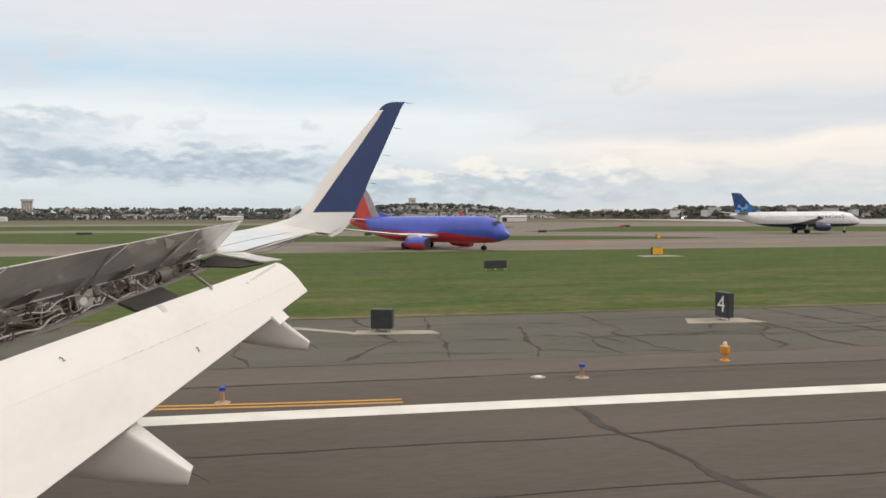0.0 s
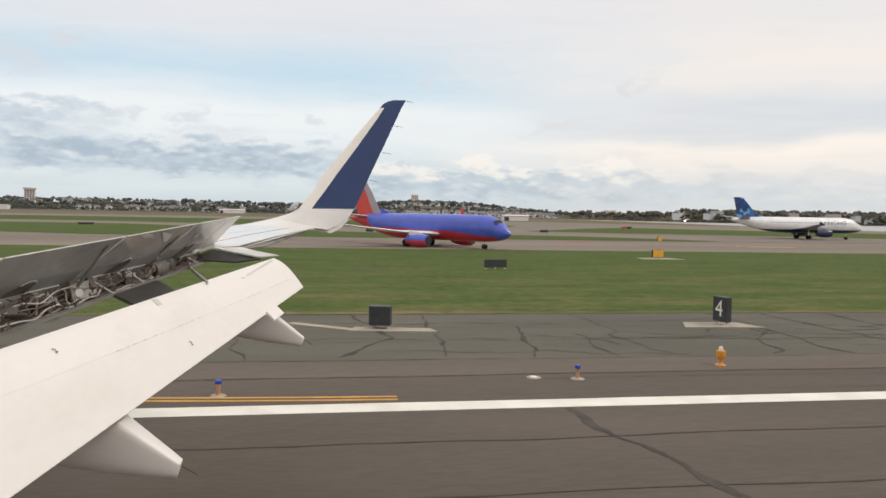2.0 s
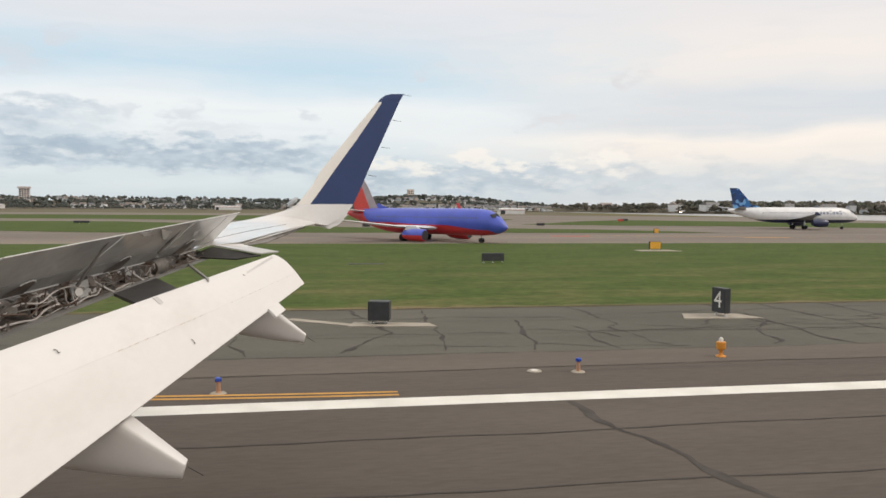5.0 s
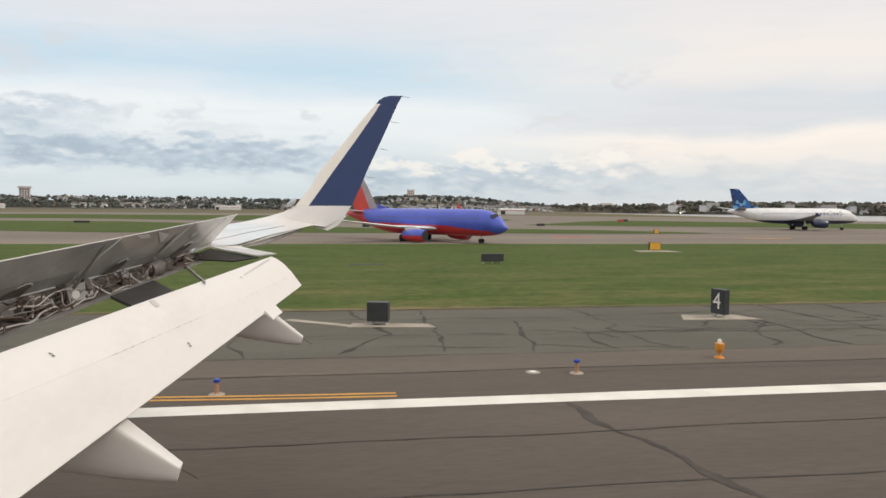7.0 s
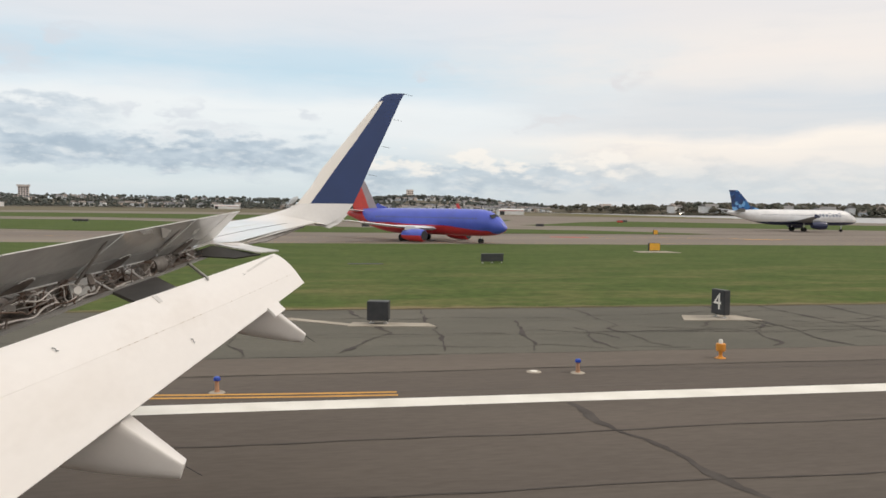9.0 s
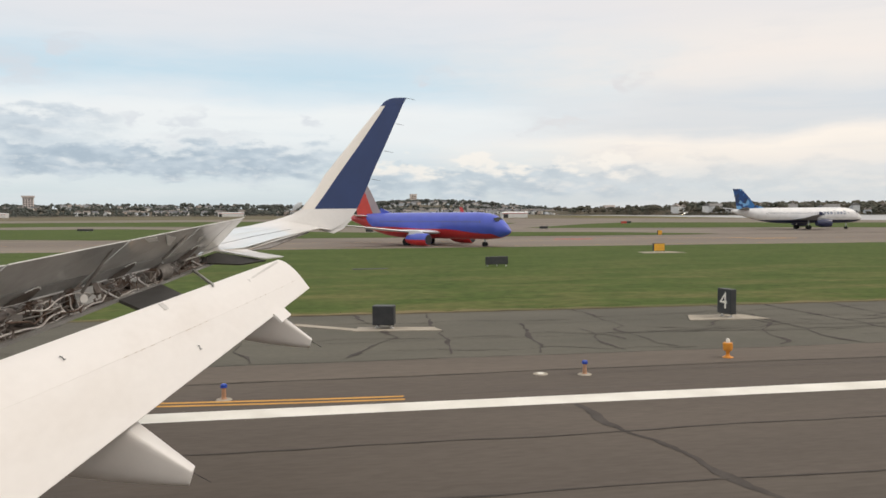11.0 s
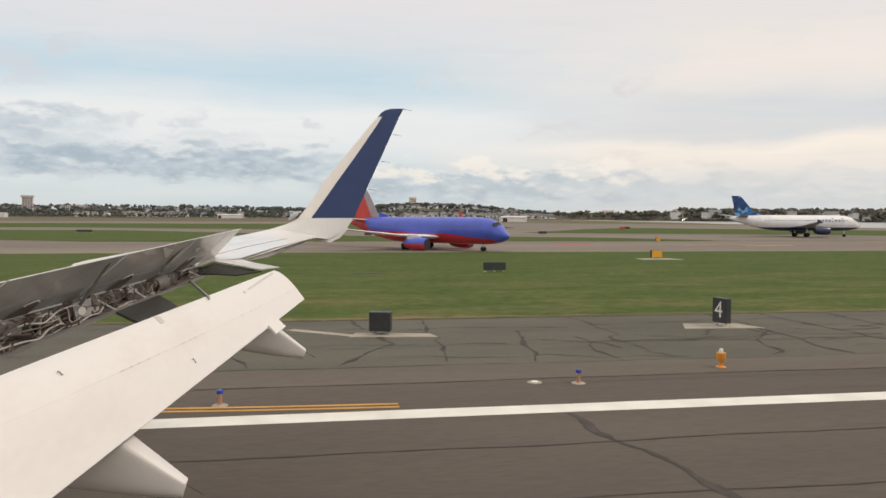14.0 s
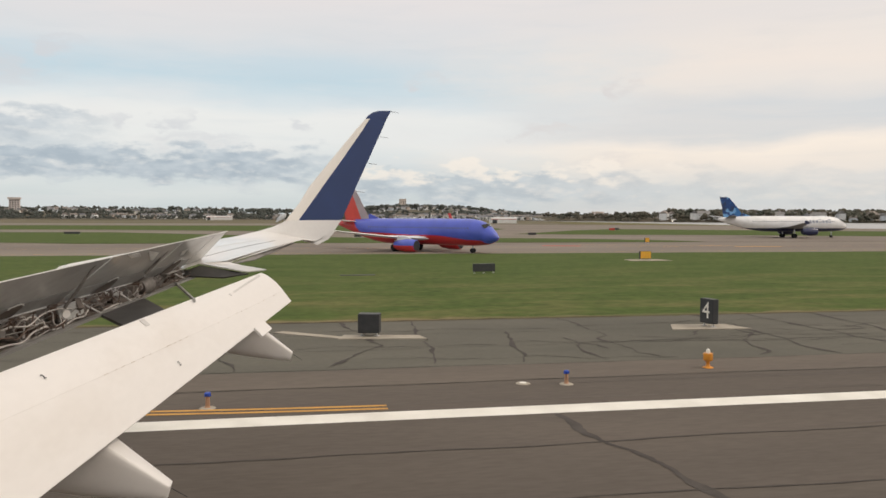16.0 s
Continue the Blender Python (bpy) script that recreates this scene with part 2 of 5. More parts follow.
SHOULDER = surface("shoulder_asphalt", (0.145, 0.136, 0.111), (0.119, 0.113, 0.093), rough=0.92, scale=0.22, fine=50, bump=0.35, depth=0.008, stretch=(0.45, 1, 1), tone=0.18, spec=0.12)
TAXI = surface("taxiway_concrete", (0.250, 0.213, 0.178), (0.198, 0.168, 0.142), rough=0.9, scale=0.06, fine=30, bump=0.2, stretch=(0.2, 1, 1), spec=0.12)
def lawn(name):
    """Mown grass: two greens, yellowed patches that thicken towards the asphalt, fine mottling."""
    m = bpy.data.materials.new(name)
    m.use_nodes = True
    nt = m.node_tree
    p = nt.nodes["Principled BSDF"]
    tc = nt.nodes.new("ShaderNodeTexCoord").outputs["Object"]

    def noise(scale, detail, stretch):
        mp = nt.nodes.new("ShaderNodeMapping")
        mp.inputs["Scale"].default_value = stretch
        nt.links.new(tc, mp.inputs[0])
        n = nt.nodes.new("ShaderNodeTexNoise")
        n.inputs["Scale"].default_value, n.inputs["Detail"].default_value = scale, detail
        n.inputs["Roughness"].default_value = 0.62
        nt.links.new(mp.outputs[0], n.inputs["Vector"])
        return n.outputs[0]

    def mix(fac, a, b, kind="MIX"):
        n = nt.nodes.new("ShaderNodeMix")
        n.data_type, n.blend_type = "RGBA", kind
        for sock, v in ((n.inputs[0], fac), (n.inputs[6], a), (n.inputs[7], b)):
            if isinstance(v, tuple):
                sock.default_value = (*v, 1)
            elif isinstance(v, float):
                sock.default_value = v
            else:
                nt.links.new(v, sock)
        return n.outputs[2]

    def span(value, a, b, lo=0.0, hi=1.0):
        n = nt.nodes.new("ShaderNodeMapRange")
        for i, v in enumerate((a, b, lo, hi)):
            n.inputs[1 + i].default_value = v
        nt.links.new(value, n.inputs[0])
        return n.outputs[0]

    xyz = nt.nodes.new("ShaderNodeSeparateXYZ")
    nt.links.new(tc, xyz.inputs[0])
    green = mix(span(noise(0.24, 7, (0.6, 1, 1)), 0.34, 0.66), (0.066, 0.099, 0.025), (0.092, 0.122, 0.035))
    near = span(xyz.outputs[1], 80.0, 50.0)
    worn = nt.nodes.new("ShaderNodeMath")
    worn.operation = "MULTIPLY"
    nt.links.new(span(noise(0.20, 8, (0.38, 1, 1)), 0.46, 0.65), worn.inputs[0])
    nt.links.new(span(near, 0.0, 1.0, 0.12, 0.85), worn.inputs[1])
    col = mix(worn.outputs[0], green, (0.165, 0.150, 0.062))
    clump = noise(0.75, 6, (0.8, 1, 1))
    col = mix(span(clump, 0.50, 0.68, 0.0, 0.45), col, (0.052, 0.078, 0.023))
    fine = noise(1.5, 8, (0.75, 1, 1))
    col = mix(0.8, col, mix(span(fine, 0.3, 0.7), (0.70, 0.70, 0.70), (1.32, 1.32, 1.30)), "MULTIPLY")
    nt.links.new(col, p.inputs["Base Color"])
    p.inputs["Roughness"].default_value, p.inputs["Specular IOR Level"].default_value = 0.95, 0.08
    bmp = nt.nodes.new("ShaderNodeBump")
    bmp.inputs["Strength"].default_value, bmp.inputs["Distance"].default_value = 0.5, 0.05
    nt.links.new(fine, bmp.inputs["Height"])
    nt.links.new(bmp.outputs[0], p.inputs["Normal"])
    return m


GRASS = lawn("mown_grass")
DRYGRASS = surface("dry_grass", (0.20, 0.165, 0.085), (0.12, 0.125, 0.05), rough=0.95, scale=0.2, fine=20, bump=0.8, depth=0.05, stretch=(0.4, 1, 1), tone=0.35, spec=0.12)
FIELD = surface("far_field", (0.20, 0.165, 0.115), (0.12, 0.115, 0.065), rough=0.95, scale=0.012, fine=30, bump=0.3, depth=0.1, stretch=(0.3, 1, 1), tone=0.3, spec=0.12)
TAR = surface("tar_seal", (0.066, 0.058, 0.052), (0.092, 0.081, 0.072), rough=0.85, scale=1.5, bump=0.0, spec=0.12)
WHITELINE = surface("line_white", (0.86, 0.83, 0.75), (0.74, 0.71, 0.63), rough=0.75, scale=0.8, fine=25, bump=0.2, tone=0.1)
YELLOWLINE = surface("line_yellow", (0.68, 0.37, 0.10), (0.55, 0.30, 0.09), rough=0.75, scale=0.8, fine=25, bump=0.2, spec=0.12)
REDPAINT = surface("painted_red", (0.55, 0.11, 0.08), (0.45, 0.12, 0.09), rough=0.75, scale=0.8, spec=0.12)
CONCRETE = surface("pad_concrete", (0.44, 0.39, 0.32), (0.35, 0.31, 0.25), rough=0.9, scale=1.0, fine=14, bump=0.3, spec=0.12)
ORANGE = surface("beacon_orange", (0.75, 0.30, 0.03), (0.65, 0.25, 0.03), rough=0.45, scale=4)
SIGNBLACK = surface("sign_black", (0.03, 0.032, 0.034), (0.045, 0.045, 0.047), rough=0.5, scale=3)
SIGNRED = surface("sign_red", (0.62, 0.07, 0.05), (0.5, 0.06, 0.04), rough=0.5, scale=3)
SIGNYELLOW = surface("sign_yellow", (0.80, 0.42, 0.04), (0.7, 0.36, 0.04), rough=0.5, scale=3)
BLUEGLASS = surface("lens_blue", (0.03, 0.08, 0.45), rough=0.15, scale=8, bump=0)
WATER = surface("harbour_water", (0.36, 0.36, 0.35), (0.31, 0.32, 0.32), rough=0.35, scale=0.05, fine=20, bump=0.25, depth=0.15, stretch=(0.3, 1, 1))
SAND = surface("shore_sand", (0.34, 0.29, 0.23), (0.25, 0.21, 0.16), rough=0.9, scale=0.05, spec=0.12)


def leaf_material(name, a, b):
    m = surface(name, a, b, rough=0.9, scale=0.05, fine=8, bump=0, tone=0.3, spec=0.12)
    nt = m.node_tree
    geo = nt.nodes.new("ShaderNodeNewGeometry")
    r = nt.nodes.new("ShaderNodeMapRange")
    r.inputs["To Min"].default_value, r.inputs["To Max"].default_value = 0.82, 1.18
    nt.links.new(geo.outputs["Random Per Island"], r.inputs[0])
    p = nt.nodes["Principled BSDF"]
    source = p.inputs["Base Color"].links[0].from_socket
    s = nt.nodes.new("ShaderNodeVectorMath")
    s.operation = "SCALE"
    nt.links.new(source, s.inputs[0])
    nt.links.new(r.outputs[0], s.inputs["Scale"])
    nt.links.new(s.outputs[0], p.inputs["Base Color"])
    return m


# tree colours, lightened so that the haze of distance lies in them
LEAF = leaf_material("autumn_leaf_hazed", (0.100, 0.106, 0.084), (0.142, 0.118, 0.088))
LEAF_FAR = leaf_material("hill_leaf_hazed", (0.104, 0.118, 0.106), (0.120, 0.120, 0.106))


# ---- mesh helpers ----
def mesh_object(name, bm, material, smooth=False):
    me = bpy.data.meshes.new(name)
    bm.normal_update()
    bm.to_mesh(me)
    bm.free()
    for mt in (material if isinstance(material, (list, tuple)) else [material]):
        me.materials.append(mt)
    if smooth:
        for f in me.polygons:
            f.use_smooth = True
        me.set_sharp_from_angle(angle=radians(35))
    return new(name, me)


def part(name, bm, material, parent, label="", smooth=False):
    ob = mesh_object(name, bm, material, smooth)
    ob.parent = parent
    ob.matrix_parent_inverse = Matrix()
    return tagged(ob, label)


def thing(name, label, category, place=(0, 0, 0), turn=0.0, group="", kind=""):
    e = new(name)
    e.matrix_basis = pose(*place, 0, 0, turn)
    e.empty_display_size = 0.2
    return tagged(e, label, category, group, kind)


def add_box(bm, lo, hi, m=None, bevel=0.0):
    r = bmesh.ops.create_cube(bm, size=1.0)["verts"]
    c = [(a + b) / 2 for a, b in zip(lo, hi)]
    s = [b - a for a, b in zip(lo, hi)]
    bmesh.ops.transform(bm, matrix=Matrix.Translation(c) @ Matrix.Diagonal((*s, 1)), verts=r)
    if bevel:
        edges = list({e for v in r for e in v.link_edges})
        out = bmesh.ops.bevel(bm, geom=edges, offset=bevel, segments=2, affect="EDGES", profile=0.5)
        r = list({v for f in out["faces"] for v in f.verts} | {v for v in r if v.is_valid})
    if m is not None:
        bmesh.ops.transform(bm, matrix=m, verts=[v for v in r if v.is_valid])
    return bm


def box(lo, hi, m=None, bevel=0.0):
    return add_box(bmesh.new(), lo, hi, m, bevel)


def loft(rings, caps=True, bm=None, closed=True):
    """Skin over rings of equally many points."""
    bm = bm or bmesh.new()
    vs = [[bm.verts.new(p) for p in ring] for ring in rings]
    n = len(vs[0])
    for a, b in zip(vs, vs[1:]):
        for i in range(n if closed else n - 1):
            j = (i + 1) % n
            bm.faces.new((a[i], a[j], b[j], b[i]))
    if caps and closed:
        bm.faces.new(vs[0][::-1])
        bm.faces.new(vs[-1])
    bmesh.ops.recalc_face_normals(bm, faces=bm.faces)
    return bm


def tube(points, radius, bm=None, sides=8, radii=None):
    """A round rod through the points."""
    pts = [Vector(p) for p in points]
    rings = []
    for i, p in enumerate(pts):
        d = (pts[min(i + 1, len(pts) - 1)] - pts[max(i - 1, 0)]).normalized()
        u = d.cross(Vector((0, 0, 1)) if abs(d.z) < 0.9 else Vector((1, 0, 0))).normalized()
        v = d.cross(u)
        r = radii[i] if radii else radius
        rings.append([p + r * (math.cos(a) * u + math.sin(a) * v) for a in (2 * math.pi * k / sides for k in range(sides))])
    return loft(rings, True, bm)


def line_at(a, b, y):
    """The point of the line a b at the span y."""
    a, b = Vector(a), Vector(b)
    return a + (b - a) * ((y - a.y) / (b.y - a.y))


def slab(outline, thick, bm=None):
    """A flat plate: outline points, pushed down by thick along its normal."""
    bm = bm or bmesh.new()
    pts = [Vector(p) for p in outline]
    n = (pts[1] - pts[0]).cross(pts[2] - pts[0]).normalized()
    top = [bm.verts.new(p) for p in pts]
    low = [bm.verts.new(p - n * thick) for p in pts]
    bm.faces.new(top)
    bm.faces.new(low[::-1])
    for i in range(len(pts)):
        j = (i + 1) % len(pts)
        bm.faces.new((top[i], low[i], low[j], top[j]))
    bmesh.ops.recalc_face_normals(bm, faces=bm.faces)
    return bm


def wing_ring(le, te, up, ratio, t0=0.0, t1=1.0, n=10):
    """An airfoil's outline between the chord shares t0 and t1."""
    le, te, up = Vector(le), Vector(te), Vector(up).normalized()
    c = (te - le).length

    def half(t):
        return 5 * ratio * c * (0.2969 * math.sqrt(t) - 0.126 * t - 0.3516 * t ** 2 + 0.2843 * t ** 3 - 0.1036 * t ** 4) + 0.004
    ts = [t0 + (t1 - t0) * (1 - math.cos(math.pi * i / n)) / 2 for i in range(n + 1)]
    top = [le + (te - le) * t + up * half(t) for t in reversed(ts)]
    low = [le + (te - le) * t - up * half(t) * 0.7 for t in ts]
    return top + low


def lettering(name, text, size, m, material, parent=None, extrude=0.002):
    cu = bpy.data.curves.new(name, "FONT")
    cu.body, cu.size, cu.extrude, cu.align_x, cu.align_y = text, size, extrude, "CENTER", "CENTER"
    tmp = bpy.data.objects.new(name, cu)
    scene.collection.objects.link(tmp)
    bpy.context.view_layer.update()
    me = bpy.data.meshes.new_from_object(tmp)
    bpy.data.objects.remove(tmp)
    me.name = name
    me.materials.clear()
    me.materials.append(material)
    ob = new(name, me)
    ob.matrix_basis = m
    if parent:
        ob.parent = parent
    return ob


# ---- ground ----
def patch(name, outline, z, material, label, category, thick=0.0):
    """A piece of ground: an outline in plan, laid at the height z."""
    bm = bmesh.new()
    bm.faces.new([bm.verts.new((x, y, z)) for x, y in outline])
    bmesh.ops.triangulate(bm, faces=bm.faces)
    for f in bm.faces:
        if f.normal.z < 0:
            f.normal_flip()
    return tagged(mesh_object(name, bm, material), label, category, kind="structure")


def wavy(x0, x1, y, step, amp, seed):
    rng = random.Random(seed)
    n = max(2, int((x1 - x0) / step))
    return [(x0 + (x1 - x0) * i / n, y + rng.uniform(-amp, amp)) for i in range(n + 1)]


patch("ground", [(-4500, -1500), (4500, -1500), (4500, 4500), (-4500, 4500)], 0.0, FIELD, "flat airfield ground with dry brown grass reaching the horizon", "ground")
patch("runway", [(-600, -26), (900, -26), (900, 23.7), (-600, 23.7)], 0.05, ASPHALT, "worn dark grey-brown asphalt runway with rubber streaks", "runway")
patch("runway_shoulder", [(-600, 23.7), (900, 23.7)] + wavy(-600, 900, 38.7, 1.2, 0.22, 1)[::-1], 0.046, SHOULDER, "cracked grey asphalt runway shoulder with tar-sealed joints", "pavement")
patch("grass_infield", wavy(-600, 900, 36.5, 40, 0.1, 2) + wavy(-600, 900, 108.5, 6, 0.35, 3)[::-1], 0.042, GRASS, "mown green grass strip with yellowed patches", "grass")
patch("taxiway", [(-600, 108), (900, 108), (900, 154), (-600, 154)], 0.036, TAXI, "pale grey concrete taxiway beside the runway", "taxiway")
patch("grass_island", wavy(-600, -62, 164, 14, 0.5, 4) + wavy(-40, 80, 155, 12, 0.6, 14) + [(89, 158), (84, 166), (68, 181), (36, 194), (13, 195), (-55, 258)] + wavy(-600, -62, 265, 20, 1.2, 5)[::-1], 0.05, GRASS, "green grass island narrowing to a point between taxiways", "grass")
patch("apron_strip", [(-700, 156), (1200, 156), (1200, 330), (420, 420), (250, 480), (110, 560), (-700, 320)], 0.030, TAXI, "broad pale concrete taxiways beyond the grass island", "taxiway")
patch("grass_strip", wavy(-700, -80, 312, 20, 1.5, 6) + [(18, 266), (52, 275), (76, 300), (90, 335), (86, 400), (66, 455)] + wavy(-700, 40, 452, 25, 3, 7)[::-1], 0.05, GRASS, "green grass strip beside a distant runway", "grass")
patch("grass_point", [(64, 231), (94, 221), (129, 215), (166, 199), (230, 176), (320, 162), (900, 160), (900, 232), (320, 250), (230, 276), (180, 306), (140, 330), (108, 296), (86, 262)], 0.055, GRASS, "green grass area coming to a point beside a taxiway", "grass")
patch("cross_runway", [(-900, 455), (60, 455), (200, 360), (900, 338), (900, 420), (260, 470), (100, 560), (-900, 640)], 0.04, TAXI, "distant crossing runway of pale concrete", "runway")
patch("water", [(330, 1120), (318, 800), (308, 620), (296, 500), (262, 405), (284, 345), (420, 290), (900, 240), (2500, 160), (4500, 160), (4500, 3500), (900, 3500), (560, 1500)], 0.06, WATER, "pale grey harbour water beyond the airfield", "water")
patch("shore", [(330, 1140), (400, 790), (520, 735), (640, 705), (900, 610), (1500, 460), (3600, 290), (3600, 2600), (800, 2600)], 0.5, SAND, "sandy far shore under houses and trees", "shore")
patch("dry_field", [(205, 560), (240, 470), (296, 455), (312, 640), (322, 800), (250, 760)], 0.065, DRYGRASS, "brown dry grass field beside the water", "field")

patch("paving_lane_1", wavy(-300, 500, 23.72, 3, 0.03, 41) + wavy(-300, 500, 26.28, 3, 0.03, 42)[::-1], 0.0545, LANE_PALE, "paler asphalt lane between two paving seams", "pavement")
patch("paving_lane_2", wavy(-300, 500, 9.52, 3, 0.03, 43) + wavy(-300, 500, 13.18, 3, 0.03, 44)[::-1], 0.0525, LANE_DARK, "darker asphalt lane between two paving seams", "pavement")

# the runway's painted edge
bm = bmesh.new()
for lo, hi in ((-600, 900),):
    xs = wavy(lo, hi, 0, 1.5, 0.012, 9)
    a = [bm.verts.new((x, 19.47 + d, 0.056)) for x, d in xs]
    b = [bm.verts.new((x, 20.36 - d, 0.056)) for x, d in xs]
    for i in range(len(xs) - 1):
        bm.faces.new((a[i], a[i + 1], b[i + 1], b[i]))
tagged(mesh_object("edge_line", bm, WHITELINE), "broad white painted runway edge stripe", "marking", kind="structure")


def ribbon(bm, points, width, z):
    """A flat painted or poured strip along points in plan."""
    pts = [Vector((*p, z)) for p in points]
    left, right = [], []
    for i, p in enumerate(pts):
        d = (pts[min(i + 1, len(pts) - 1)] - pts[max(i - 1, 0)]).normalized()
        n = Vector((-d.y, d.x, 0))
        w = width[i] if isinstance(width, list) else width
        left.append(bm.verts.new(p + n * w / 2))
        right.append(bm.verts.new(p - n * w / 2))
    for i in range(len(pts) - 1):
        bm.faces.new((right[i], right[i + 1], left[i + 1], left[i]))


# paving seams along the runway, tarred
rng = random.Random(11)
bm = bmesh.new()
for y, w in ((13.3, 0.065), (16.8, 0.06), (23.7, 0.06), (26.3, 0.045), (9.5, 0.05), (30.2, 0.03), (34.0, 0.03)):
    pts = [(x, y + 0.09 * math.sin(x * 0.21 + y) + 0.05 * math.sin(x * 0.83 + 3 * y) + rng.uniform(-0.03, 0.03)) for x in np.arange(-60, 140, 0.7)]
    ribbon(bm, pts, [max(0.015, w * rng.uniform(0.45, 1.35)) for _ in pts], 0.060)
tagged(mesh_object("paving_seams", bm, TAR), "dark tarred paving seams running along the runway", "seam", kind="structure")

# wandering sealed cracks on the shoulder and a few across the runway
bm = bmesh.new()


def crack(x, y, heading, length, width, bend=0.5):
    pts, h = [(x, y)], heading
    for _ in range(int(length / 0.22)):
        h += rng.uniform(-bend, bend) * 1.5 + (heading - h) * 0.35
        x, y = x + 0.22 * math.cos(h), y + 0.22 * math.sin(h)
        pts.append((x + rng.uniform(-0.03, 0.03), y + rng.uniform(-0.03, 0.03)))
    if len(pts) > 2:
        a, f = rng.uniform(0, 6), rng.uniform(0.25, 0.5)
        ribbon(bm, pts, [width * (0.95 + 0.45 * math.sin(a + f * i)) * rng.uniform(0.88, 1.12) for i in range(len(pts))], 0.0575 + rng.uniform(0, 0.002))


def blotted(points, width, wild=0.7):
    """A sealed crack through points, its tar spread unevenly: thin runs and thick blots."""
    fine_pts, a1, a2 = [], rng.uniform(0, 6), rng.uniform(0, 6)
    for (xa, ya), (xb, yb) in zip(points, points[1:]):
        n = max(2, int(math.hypot(xb - xa, yb - ya) / 0.16))
        for i in range(n):
            fx, fy_ = xa + (xb - xa) * i / n, ya + (yb - ya) * i / n
            fine_pts.append((fx + 0.09 * math.sin(1.7 * fy_ + a1) + 0.025 * math.sin(5.1 * fy_ + a2) + rng.uniform(-0.03, 0.03), fy_ + 0.08 * math.sin(2.9 * fx + a2) + rng.uniform(-0.03, 0.03)))
    fine_pts.append(points[-1])
    wid = []
    for i in range(len(fine_pts)):
        blot = max(0.0, math.sin(a1 + 0.21 * i)) ** 2 + 0.5 * max(0.0, math.sin(a2 + 0.57 * i))
        wid.append(max(0.03, width * (1 - wild + wild * blot * 1.5) * rng.uniform(0.8, 1.2)))
    wid[0] = wid[-1] = 0.02
    ribbon(bm, fine_pts, wid, 0.0575 + rng.uniform(0, 0.002))


# across the shoulder: kinked cracks from seam to seam, with curls and thin side runs
x = -30.0
while x < 66.0:
    y, lean, pts = rng.uniform(26.2, 27.0), rng.uniform(-0.45, 0.75), []
    top = rng.choice((38.3, 38.3, 34.1, 32.0))
    cx = x
    pts.append((cx, y))
    while y < top:
        y += rng.uniform(0.7, 1.5)
        cx += lean * rng.uniform(0.2, 1.2) + rng.uniform(-0.35, 0.35)
        pts.append((cx, min(y, top)))
        if rng.random() < 0.16:
            lean = -lean
    blotted(pts, rng.uniform(0.08, 0.20))
    if rng.random() < 0.6:
        px0, py0 = pts[len(pts) // 2]
        side = rng.choice((-1, 1))
        curl = [(px0, py0)]
        ang = 0.0 if side > 0 else math.pi
        for _ in range(rng.randint(4, 9)):
            ang += rng.uniform(-0.5, 0.6)
            curl.append((curl[-1][0] + 0.7 * math.cos(ang), min(38.2, max(26.4, curl[-1][1] + 0.45 * math.sin(ang)))))
        blotted(curl, rng.uniform(0.06, 0.12))
    x += rng.uniform(2.2, 4.6)
for k in range(22):
    y0 = rng.choice((28.6, 30.4, 33.2, 35.4, 36.8)) + rng.uniform(-0.4, 0.4)
    crack(rng.uniform(-30, 60), y0, rng.uniform(-0.06, 0.06), rng.uniform(6, 18), rng.uniform(0.035, 0.06), 0.22)
blotted([(6.75, 19.4), (6.95, 18.3), (7.05, 17.2), (7.25, 16.4), (7.65, 15.1), (7.85, 13.8), (8.0, 12.6), (8.3, 11.2), (8.2, 9.6)], 0.22, 0.45)
tagged(mesh_object("crack_seals", bm, TAR), "wandering dark tar-sealed cracks in old asphalt", "crack", kind="stuff")

# dark rubber and seepage streaks along the landing direction
bm = bmesh.new()
for k in range(26):
    y = rng.choice((rng.uniform(8, 19), rng.uniform(20.6, 23.5)))
    x0, ln, w = rng.uniform(-40, 80), rng.uniform(8, 30), rng.uniform(0.05, 0.22)
    n = 14
    ribbon(bm, [(x0 + ln * i / n, y + 0.05 * math.sin(i + y)) for i in range(n + 1)], [w * math.sin(math.pi * (i + 0.3) / (n + 0.6)) for i in range(n + 1)], 0.0535 + 0.0001 * k)
STREAK = surface("rubber_streak", (0.090, 0.077, 0.066), (0.108, 0.092, 0.079), rough=0.85, scale=0.8, bump=0.2, stretch=(0.3, 1, 1))
tagged(mesh_object("rubber_streaks", bm, STREAK), "faint dark tyre rubber streaks on asphalt", "streak", kind="stuff")

# yellow and red paint on the taxiways
for name, pts, w, mt, lab in (
        ("taxi_centre_line", [(x, 131 + 0.2 * math.sin(x * 0.05)) for x in range(-300, 500, 10)], 0.16, YELLOWLINE, "thin faded yellow taxiway centre line"),
        ("taxi_edge_line", [(x, 112.5) for x in range(-300, 500, 10)], 0.15, YELLOWLINE, "thin faded yellow taxiway edge line"),
        ("lead_line", [(52 + 6 * i, 142 - 2.2 * i + 0.12 * i * i) for i in range(6)], 0.5, YELLOWLINE, "curved yellow taxi lead line"),
        ("hold_marking", [(79, 130.2), (88, 129.4)], 1.6, YELLOWLINE, "short yellow painted hold marking")):
    bm = bmesh.new()
    ribbon(bm, pts, w, 0.045)
    tagged(mesh_object(name, bm, mt), lab, "marking", kind="structure")
bm = bmesh.new()
ribbon(bm, [(44, 137), (51, 135.6)], 3.0, 0.046)
